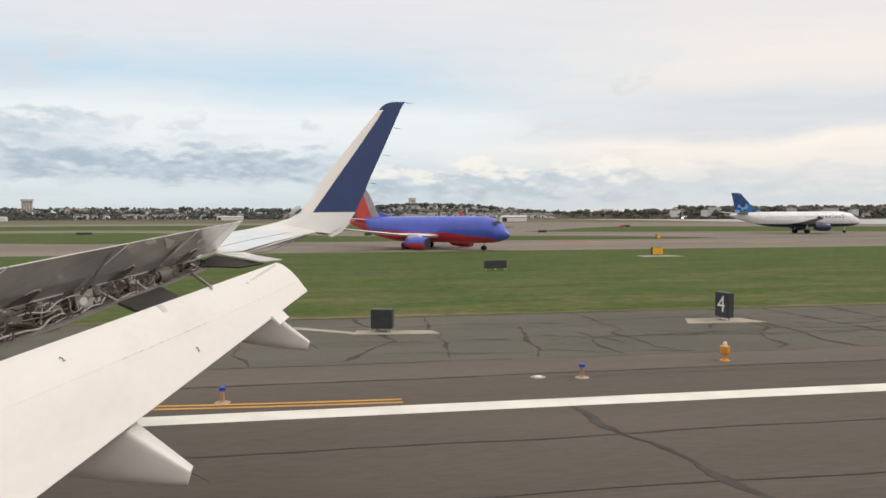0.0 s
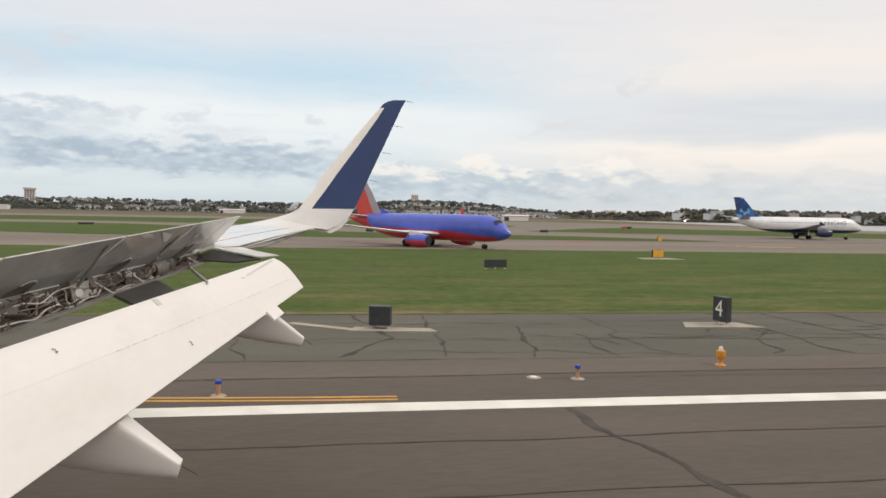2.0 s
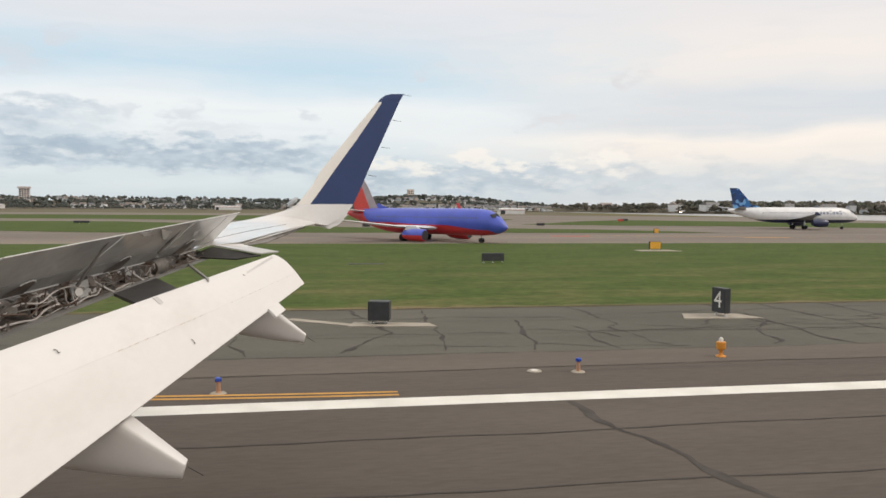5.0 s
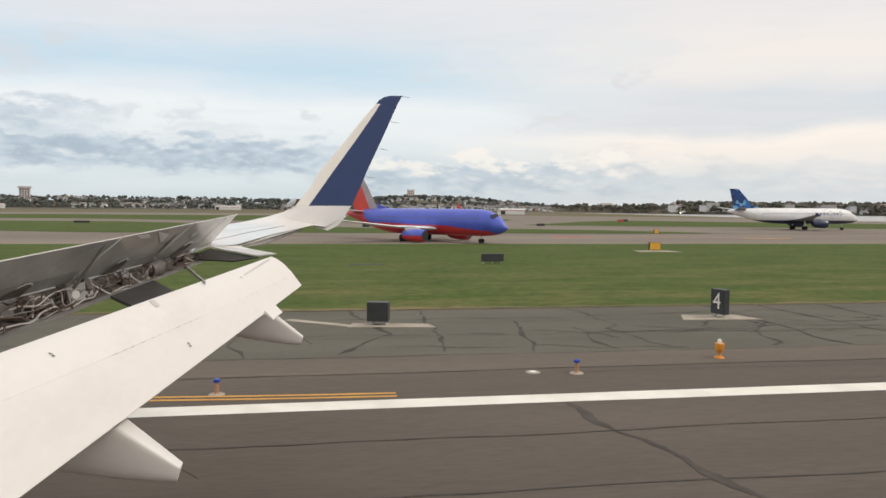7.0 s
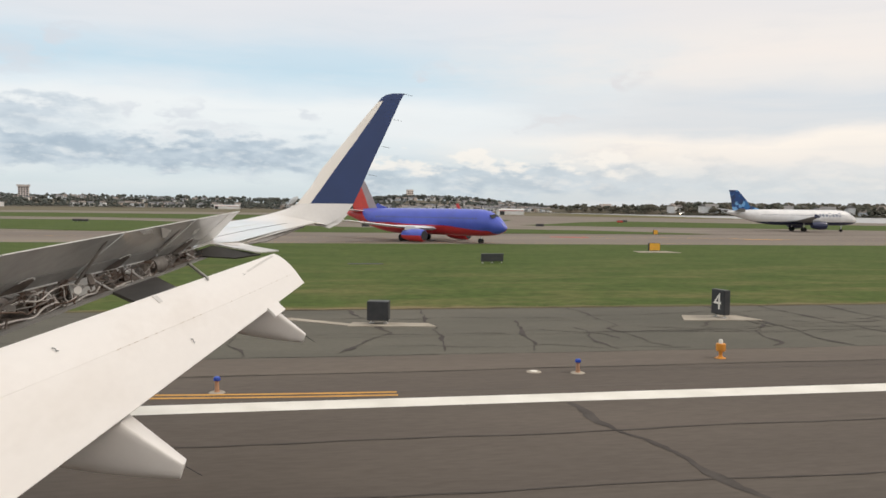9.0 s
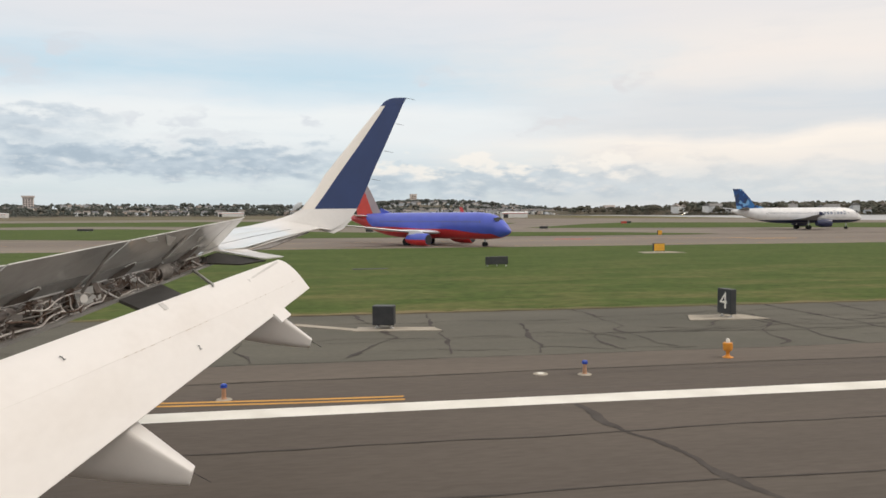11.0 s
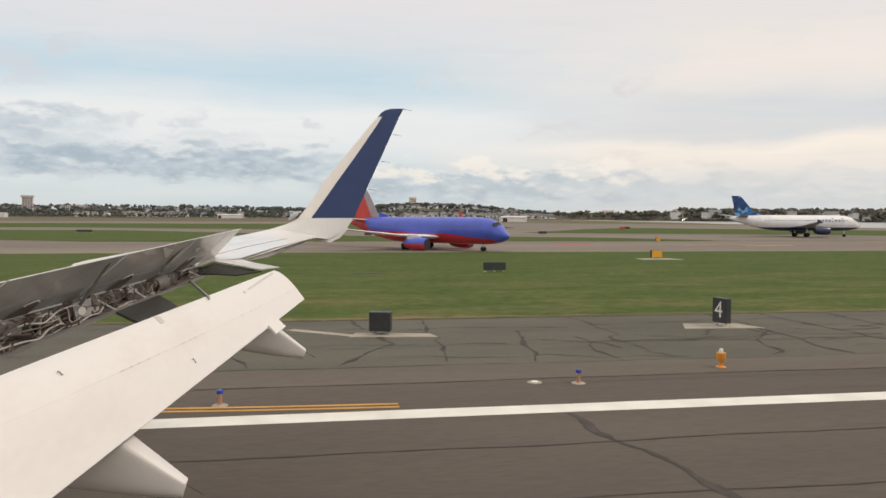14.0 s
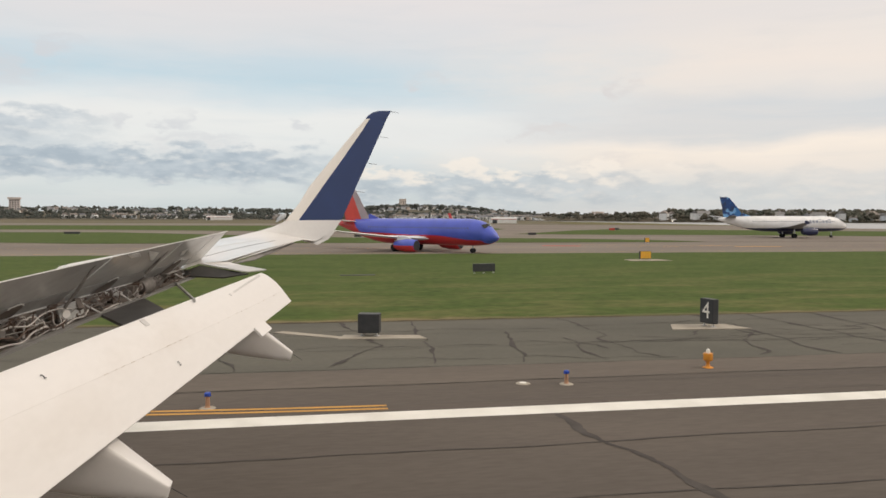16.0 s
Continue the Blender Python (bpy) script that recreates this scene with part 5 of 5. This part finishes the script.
def sign_box(name, label, place, turn, w, h, d, face, legs=2, text="", group=""):
    """An airfield sign: a cabinet on short legs."""
    s = thing(name, label, "airfield sign", place, turn, group)
    part("cabinet", box((-w / 2, -d / 2, 0.15), (w / 2, d / 2, 0.15 + h), None, min(0.03, d / 5)), SIGNBLACK, s, "dark sign cabinet")
    part("face", box((-w / 2 + 0.04, -d / 2 - 0.014, 0.19), (w / 2 - 0.04, -d / 2 - 0.004, 0.11 + h)), face, s, "sign face")
    for k in range(legs):
        x = -w / 2 + 0.15 + (w - 0.3) * k / max(1, legs - 1)
        part("leg", tube([(x, 0, 0), (x, 0, 0.17)], 0.035), GREYPAINT, s)
        part("foot", box((x - 0.1, -0.1, 0), (x + 0.1, 0.1, 0.02)), GREYPAINT, s)
    if text:
        lettering("numeral", text, h * 0.95, pose(0, -d / 2 - 0.02, 0.15 + h / 2, 90, 0, 0), WHITELINE, s)["label"] = "white sign numeral"
    return s


# distance sign and junction box on the shoulder's grass edge
concrete_pad([(17.3, 33.3), (21.2, 33.0), (20.7, 34.6), (18.0, 34.9)])
sign_box("distance_sign", "black upright runway distance sign with a white numeral", (19.55, 34.0, 0.085), -80, 0.95, 1.2, 0.34, SIGNBLACK, 2, "4")
concrete_pad([(1.6, 33.0), (5.4, 32.5), (5.2, 33.5), (1.9, 34.1)])
sign_box("junction_box", "dark green metal junction box on a concrete pad", (3.0, 33.6, 0.085), -14, 0.95, 0.85, 0.6, SIGNBLACK, 2)
bm = bmesh.new()
slab([(-1.2, 35.3, 0.075), (1.6, 33.2, 0.075), (1.9, 33.6, 0.075), (-0.8, 35.7, 0.075)], 0.03, bm)
tagged(mesh_object("concrete_strip", bm, CONCRETE), "narrow pale concrete strip set in asphalt", "pad", kind="structure")

# signs out on the airfield
sign_box("taxi_sign", "low black taxiway sign seen from behind", (14.0, 196, 0.05), 0, 1.9, 0.75, 0.3, SIGNBLACK, 3, group="taxiway signs")
sign_box("taxi_sign", "low black taxiway sign seen from behind", (65.6, 214, 0.05), 0, 2.4, 0.7, 0.3, SIGNBLACK, 3, group="taxiway signs")
sign_box("taxi_sign", "low black taxiway sign seen from behind", (-64, 232, 0.05), 0, 4.2, 0.6, 0.3, SIGNBLACK, 4, group="taxiway signs")
sign_box("taxi_sign", "low black taxiway sign seen from behind", (128, 300, 0.05), 0, 2.6, 0.8, 0.3, SIGNBLACK, 3, group="taxiway signs")
sign_box("red_sign", "red mandatory instruction sign on grass", (67.7, 303, 0.05), 0, 2.2, 0.95, 0.3, SIGNRED, 3, group="red signs")
sign_box("red_sign", "red mandatory instruction sign on grass", (122, 290, 0.05), 0, 2.4, 0.85, 0.3, SIGNRED, 3, group="red signs")
sign_box("yellow_sign", "yellow taxiway sign on a small concrete pad", (71.0, 150, 0.05), 5, 1.0, 0.95, 0.3, SIGNYELLOW, 2, group="yellow signs")
sign_box("yellow_sign", "yellow taxiway sign on a small concrete pad", (42.0, 89.0, 0.09), 5, 1.5, 0.95, 0.35, SIGNYELLOW, 2, group="yellow signs")
concrete_pad([(39.6, 87.7), (44.9, 87.5), (44.5, 90.4), (40.0, 90.6)])
sign_box("taxi_sign", "low black sign in the grass seen from behind", (17.0, 70.5, 0.05), 8, 2.2, 0.75, 0.3, SIGNBLACK, 3, group="taxiway signs")
# drain grates in the grass
for x, y in ((5.0, 69.5), (62, 66.0)):
    bm = bmesh.new()
    add_box(bm, (x - 1.6, y - 0.45, 0.0), (x + 1.6, y + 0.45, 0.075), None, 0.02)
    tagged(mesh_object("drain_cover", bm, SEAL), "dark rectangular drain cover in the grass", "drain", group="drain covers")

# ---- distance: hill town, far shore, houses and woods ----


def hill_height(x, y):
    """Ground height of the town's hills beyond the airfield."""
    def bump(cx, cy, rx, ry, h):
        return h * math.exp(-((x - cx) / rx) ** 2 - ((y - cy) / ry) ** 2)
    h = bump(-420, 1420, 260, 160, 11) + bump(-130, 1460, 190, 150, 8) + bump(190, 1440, 150, 150, 17) + bump(330, 1420, 110, 140, 7) + bump(-800, 1400, 260, 200, 9)
    return h * min(1.0, max(0.0, (y - 1120) / 120))


bm = bmesh.new()
gx, gy = np.linspace(-1300, 620, 97), np.linspace(1120, 1900, 27)
grid = [[bm.verts.new((x, y, 0.3 + hill_height(x, y))) for x in gx] for y in gy]
for r0, r1 in zip(grid, grid[1:]):
    for i in range(len(gx) - 1):
        bm.faces.new((r0[i], r0[i + 1], r1[i + 1], r1[i]))
HILL = surface("hill_ground", (0.09, 0.085, 0.055), (0.13, 0.105, 0.07), rough=0.95, scale=0.01, bump=0.3)
tagged(mesh_object("hill", bm, HILL, True), "low wooded hills of a town beyond the airfield", "hill", kind="structure")


GOLD = (1 + 5 ** 0.5) / 2
ICO = np.array([(0, a, b * GOLD) for a in (-1, 1) for b in (-1, 1)] + [(a, b * GOLD, 0) for a in (-1, 1) for b in (-1, 1)] + [(b * GOLD, 0, a) for a in (-1, 1) for b in (-1, 1)]) / math.hypot(1, GOLD)
ICO_F = [(i, j, k) for i in range(12) for j in range(i + 1, 12) for k in range(j + 1, 12)
         if max(np.linalg.norm(ICO[i] - ICO[j]), np.linalg.norm(ICO[j] - ICO[k]), np.linalg.norm(ICO[i] - ICO[k])) < 1.1]


def woods(name, places, label, leaf, seed, leaves=70, size=(0.7, 1.5)):
    """Many far trees in one mesh: a trunk and an uneven crown of leaf clumps each."""
    r = np.random.RandomState(seed)
    verts, faces = [], []
    for x, y, z, h in places:
        tw = 0.02 * h + 0.1
        b = len(verts)
        verts += [(x - tw, y, z - 0.5), (x + tw, y, z - 0.5), (x + tw * 0.5, y, z + h * 0.6), (x - tw * 0.5, y, z + h * 0.6)]
        faces.append((b, b + 1, b + 2, b + 3))
        lobes = r.randint(3, 6)
        cen = np.stack([x + r.normal(0, h * 0.22, lobes), y + r.normal(0, h * 0.22, lobes), z + h * r.uniform(0.38, 0.80, lobes)], 1)
        rad = h * r.uniform(0.16, 0.30, lobes)
        pick = r.randint(0, lobes, leaves)
        d = r.normal(0, 1, (leaves, 3))
        d /= np.linalg.norm(d, axis=1)[:, None]
        for c_, r_ in zip(cen, rad):
            b = len(verts)
            jit = ICO * (r_ * r.uniform(0.74, 1.08, (12, 1))) * np.array((1.05, 1.05, 0.9)) + c_
            verts += [tuple(v) for v in jit]
            faces += [(b + i, b + j, b + k) for i, j, k in ICO_F]
        p = cen[pick] + d * (rad[pick] * r.uniform(0.5, 1.08, leaves))[:, None] * np.array((1, 1, 0.85))
        u = r.normal(0, 1, (leaves, 3))
        u /= np.linalg.norm(u, axis=1)[:, None]
        w = np.cross(u, d)
        s = r.uniform(*size, leaves)[:, None] * h / 11
        for q in zip(p - u * s, p + w * s * 0.9, p + u * s * 0.9, p - w * s):
            b = len(verts)
            verts += [tuple(v) for v in q]
            faces.append((b, b + 1, b + 2, b + 3))
    me = bpy.data.meshes.new(name)
    me.from_pydata(verts, [], faces)
    me.materials.append(leaf)
    return tagged(new(name, me), label, "trees", kind="stuff")


rng = random.Random(5)
far = []
for _ in range(1500):
    x, y = rng.uniform(-1000, 520), rng.choice((rng.uniform(1230, 1330), rng.uniform(1380, 1480)))
    far.append((x, y, hill_height(x, y), rng.uniform(5, 12)))
for _ in range(420):
    x, y = rng.gauss(190, 150), rng.uniform(1400, 1460)
    far.append((x, y, hill_height(x, y), rng.uniform(6, 12)))
for _ in range(1500):
    x, y = rng.uniform(-1000, 520), rng.uniform(1172, 1290)
    if math.sin(x * 0.031) + math.sin(x * 0.0117 + 1.3) > -0.7:
        far.append((x, y, hill_height(x, y), rng.uniform(3.5, 7.5)))
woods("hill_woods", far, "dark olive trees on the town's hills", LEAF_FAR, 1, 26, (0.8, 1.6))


def shore_y(x):
    pts = ((300, 1140), (400, 790), (520, 735), (640, 705), (900, 610), (1500, 460), (2600, 370))
    for (xa, ya), (xb, yb) in zip(pts, pts[1:]):
        if x <= xb:
            return ya + (yb - ya) * (x - xa) / (xb - xa)
    return 380


def shore_rise(d):
    """Height of the bank behind the waterline, d metres inland."""
    return 0.45 + 6.5 * (1 - math.exp(-max(0.0, d - 5) / 55))


bm = bmesh.new()
xs_, ds_ = np.linspace(335, 1500, 60), (0, 5, 10, 18, 30, 50, 80, 130)
grid = [[bm.verts.new((x, shore_y(x) + d, shore_rise(d) + (0.1 if d else 0.0))) for x in xs_] for d in ds_]
for r0, r1 in zip(grid, grid[1:]):
    for i in range(len(xs_) - 1):
        bm.faces.new((r0[i], r0[i + 1], r1[i + 1], r1[i]))
tagged(mesh_object("shore_bank", bm, HILL, True), "wooded bank rising behind the far shore", "hill", kind="structure")
# plots of the shore houses, kept clear of trees towards the water
plot_rng = random.Random(11)
plots = []
x = 408.0
while x < 900:
    d = plot_rng.choice((13, 16, 20, 34))
    plots.append((x, shore_y(x) + d, shore_rise(d)))
    x += plot_rng.choice((9, 13, 16, 26, 30)) * (1 + max(0, x - 450) / 500)


def in_garden(x, y, tall):
    """True where a tree would stand in the open garden between a shore house and the water."""
    a, far_off = math.atan2(x, y), math.hypot(x, y)
    for hx, hy, _ in plots:
        dist = math.hypot(hx, hy)
        if abs(a - math.atan2(hx, hy)) < (4.2 + tall * 0.22) / dist and far_off < dist + 6:
            return True
    return False


near = []
for _ in range(1900):
    x, d = rng.choice((rng.uniform(345, 860), rng.uniform(345, 1400))), rng.uniform(9, 100)
    tall = rng.uniform(5.5, 12) * (0.7 if x < 430 else 1)
    if not in_garden(x, shore_y(x) + d, tall):
        near.append((x, shore_y(x) + d, shore_rise(d), tall))
for _ in range(620):
    x, d = rng.choice((rng.uniform(370, 900), rng.uniform(370, 1400))), rng.uniform(2.5, 9)
    near.append((x, shore_y(x) + d, shore_rise(d), rng.uniform(1.6, 3.6)))
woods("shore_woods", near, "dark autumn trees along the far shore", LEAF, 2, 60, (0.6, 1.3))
low = []
for _ in range(230):
    x = rng.uniform(-900, 70)
    low.append((x, rng.uniform(1168, 1215), 0.3, rng.uniform(4.5, 8.5)))
for _ in range(420):
    x = rng.uniform(-900, 420)
    low.append((x, 1150 + rng.uniform(0, 40), 0.3, rng.uniform(2.5, 5.5)))
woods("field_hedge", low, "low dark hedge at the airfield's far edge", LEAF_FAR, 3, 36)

wall_tones = [surface("house_wall", c, rough=0.8, scale=0.4, vary=0.12) for c in ((0.88, 0.88, 0.87), (0.82, 0.82, 0.81), (0.60, 0.50, 0.43), (0.66, 0.70, 0.74), (0.86, 0.82, 0.75))]
roof_tones = [surface("house_roof", c, rough=0.85, scale=0.6, vary=0.2) for c in ((0.24, 0.23, 0.22), (0.30, 0.26, 0.23), (0.20, 0.20, 0.21))]
PANE = surface("house_pane", (0.05, 0.055, 0.06), rough=0.15, scale=1, bump=0)


def house(kind, place, turn):
    w, d, h, rf, wm, rm = kind
    e = thing("house", "%s wooden house with a %s gabled roof among trees" % wm[1:] , "house", place, turn, "houses of the town")
    part("wall", box((-w / 2, -d / 2, -2.0), (w / 2, d / 2, h)), wm[0], e)
    o = 0.4
    bm = bmesh.new()
    pts = [(-w / 2 - o, -d / 2 - o, h - 0.1), (w / 2 + o, -d / 2 - o, h - 0.1), (w / 2 + o, d / 2 + o, h - 0.1), (-w / 2 - o, d / 2 + o, h - 0.1), (-w / 2 - o, 0, h + rf), (w / 2 + o, 0, h + rf)]
    v = [bm.verts.new(p) for p in pts]
    for f in ((0, 1, 5, 4), (2, 3, 4, 5), (1, 2, 5), (3, 0, 4), (3, 2, 1, 0)):
        bm.faces.new([v[i] for i in f])
    roof = part("roof", bm, rm, e)
    part("chimney", box((w * 0.2, -0.4, h), (w * 0.2 + 0.8, 0.4, h + rf + 0.9)), roof_tones[1], roof)
    n = max(2, int(w / 4))
    for fl in range(2 if h > 5 else 1):
        for k in range(n):
            x = -w / 2 + (k + 0.5) * w / n
            part("window", box((x - 0.42, -d / 2 - 0.05, 1.1 + fl * 2.8), (x + 0.42, -d / 2 - 0.004, 2.3 + fl * 2.8)), PANE, e)
    return e


kinds = []
words = ("white", "pale grey", "brown", "blue-grey", "cream")
for i in range(5):
    kinds.append(house((rng.uniform(9, 14), rng.uniform(8, 10), rng.uniform(5.5, 7.5), rng.uniform(2.2, 3.2), (wall_tones[i], words[i], "dark"), roof_tones[i % 3]), (445 + 42 * i, shore_y(445 + 42 * i) + 30, shore_rise(30)), 10 * i - 20))
for hx, hy, hz in plots:
    copy_thing(plot_rng.choice(kinds), pose(hx, hy, hz, 0, 0, plot_rng.choice((-40, -32, 48, 58)) + plot_rng.uniform(-9, 9)))
small = []
for i in range(5):
    small.append(house((rng.uniform(6.5, 9.5), rng.uniform(6, 8), rng.uniform(4.2, 6.0), rng.uniform(1.8, 2.6), (wall_tones[i], words[i], "dark"), roof_tones[(i + 1) % 3]), (-300 + 95 * i, 1200 + 9 * i, hill_height(-300 + 95 * i, 1200 + 9 * i) + 0.4), 25 * i - 40))
for _ in range(40):
    x = rng.uniform(425, 820)
    d = rng.uniform(9, 60)
    copy_thing(rng.choice(small), pose(x, shore_y(x) + d, shore_rise(d), 0, 0, rng.choice((-20, 60, 75, -35)) + rng.uniform(-15, 15)))
streets = [(rng.uniform(-800, 470), rng.choice((1190, 1215, 1330, 1360, 1395))) for _ in range(34)] + [(rng.uniform(60, 400), rng.choice((1176, 1190, 1205, 1235))) for _ in range(16)]
for cx, cy in streets:
    for k in range(rng.randint(3, 8)):
        x, y = cx + k * rng.uniform(9, 17), cy + rng.uniform(-9, 9)
        copy_thing(rng.choice(small), pose(x, y, hill_height(x, y) + 0.4, 0, 0, rng.uniform(-60, 60)))


def tower_block(name, label, place, w, d, h, wall, floors, cols, top=0.0):
    e = thing(name, label, "building", place, 12)
    part("wall", box((-w / 2, -d / 2, -1), (w / 2, d / 2, h)), wall, e)
    part("roof", box((-w / 2 - top - 0.3, -d / 2 - top - 0.3, h), (w / 2 + top + 0.3, d / 2 + top + 0.3, h + 1.0 + top * 1.5)), wall, e, "wider flat roof storey")
    for f in range(floors):
        for c in range(cols):
            x = -w / 2 + (c + 0.5) * w / cols
            z = 1.0 + f * (h - 1.5) / floors
            part("window", box((x - w / cols * 0.3, -d / 2 - 0.06, z), (x + w / cols * 0.3, -d / 2 - 0.005, z + (h - 1.5) / floors * 0.55)), PANE, e)
    return e


PINKISH = surface("pale_brick", (0.68, 0.60, 0.56), (0.60, 0.53, 0.49), rough=0.85, scale=0.2)
BUFF = surface("buff_brick", (0.78, 0.66, 0.57), (0.70, 0.59, 0.51), rough=0.85, scale=0.2)
SHEET = surface("white_sheet", (0.74, 0.73, 0.71), (0.68, 0.67, 0.65), rough=0.5, scale=0.3)
tower_block("apartment_tower", "pale pinkish apartment tower on a hill", (-452, 1330, hill_height(-452, 1330)), 15, 12, 22, PINKISH, 7, 4, 1.2)
tower_block("buff_tower", "small buff brick tower among hilltop houses", (186, 1440, hill_height(186, 1440)), 11, 9, 19, BUFF, 5, 3)
tower_block("waterfront_block", "pinkish brick block beyond the field", (455, 1140, 0.3), 14, 12, 13, PINKISH, 4, 4)


def shed(name, label, place, turn, w, d, h, wall):
    e = thing(name, label, "building", place, turn)
    part("wall", box((-w / 2, -d / 2, 0), (w / 2, d / 2, h)), wall, e)
    ring = lambda x: [(x, -d / 2 - 0.3, h)] + [(x, (d / 2 + 0.3) * math.sin(a), h + 1.2 * math.cos(a)) for a in (-1.2, -0.7, -0.2, 0.2, 0.7, 1.2)] + [(x, d / 2 + 0.3, h)]
    part("roof", loft([ring(-w / 2 - 0.2), ring(w / 2 + 0.2)]), wall, e, "low curved roof")
    part("door", box((-w / 2 + 1, -d / 2 - 0.06, 0), (-w / 2 + 5, -d / 2 - 0.005, h * 0.8)), PANE, e, "dark doorway")
    part("fascia", box((-w / 2, -d / 2 - 0.08, h - 0.5), (w / 2, -d / 2 - 0.065, h - 0.1)), SIGNRED, e, "thin red fascia")
    return e


shed("field_shed", "long low white shed with a red fascia on the airfield", (168, 634, 0.04), 0, 22, 8, 3.8, SHEET)
shed("far_hangar", "pale rounded hangar at the airfield's edge", (-112, 1090, 0.02), 8, 34, 14, 4.5, SHEET)
shed("service_building", "low white service building beyond the grass", (-415, 1105, 0.02), 0, 26, 12, 5, SHEET)


def shore_truck(place, turn):
    """A parked truck on the shore road with both lamps lit."""
    e = thing("truck", "pale parked truck with both headlamps lit on the far shore", "truck", place, turn)
    part("box_body", box((-5.5, -1.2, 0.9), (-0.2, 1.2, 3.4), None, 0.08), SHEET, e, "white box body")
    part("cab", loft([[(0, -1.15, 0.6), (0, 1.15, 0.6), (0, 1.15, 2.7), (0, -1.15, 2.7)], [(1.2, -1.15, 0.6), (1.2, 1.15, 0.6), (1.2, 1.1, 2.6), (1.2, -1.1, 2.6)], [(2.0, -1.1, 0.6), (2.0, 1.1, 0.6), (2.0, 1.05, 1.5), (2.0, -1.05, 1.5)]]), SHEET, e, "pale cab")
    for x in (-4.2, 0.9):
        for y in (-1.05, 1.05):
            part("wheel", tube([(x, y - 0.15, 0.5), (x, y + 0.15, 0.5)], 0.5, sides=14), TYRE, e, "black wheel")
    for y in (-2.6, 2.6):
        part("headlamp", tube([(2.0, y * 0.35, 1.1), (2.15, y * 0.35, 1.1)], 0.26, sides=12), LAMPLIT, e, "lit round headlamp")
    return e


LAMPLIT = bpy.data.materials.new("lit_lamp")
LAMPLIT.use_nodes = True
lit_p = LAMPLIT.node_tree.nodes["Principled BSDF"]
lit_p.inputs["Emission Color"].default_value, lit_p.inputs["Emission Strength"].default_value = (1.0, 0.72, 0.45, 1), 14.0
shore_truck((404, shore_y(404) + 3, 0.5), 212)
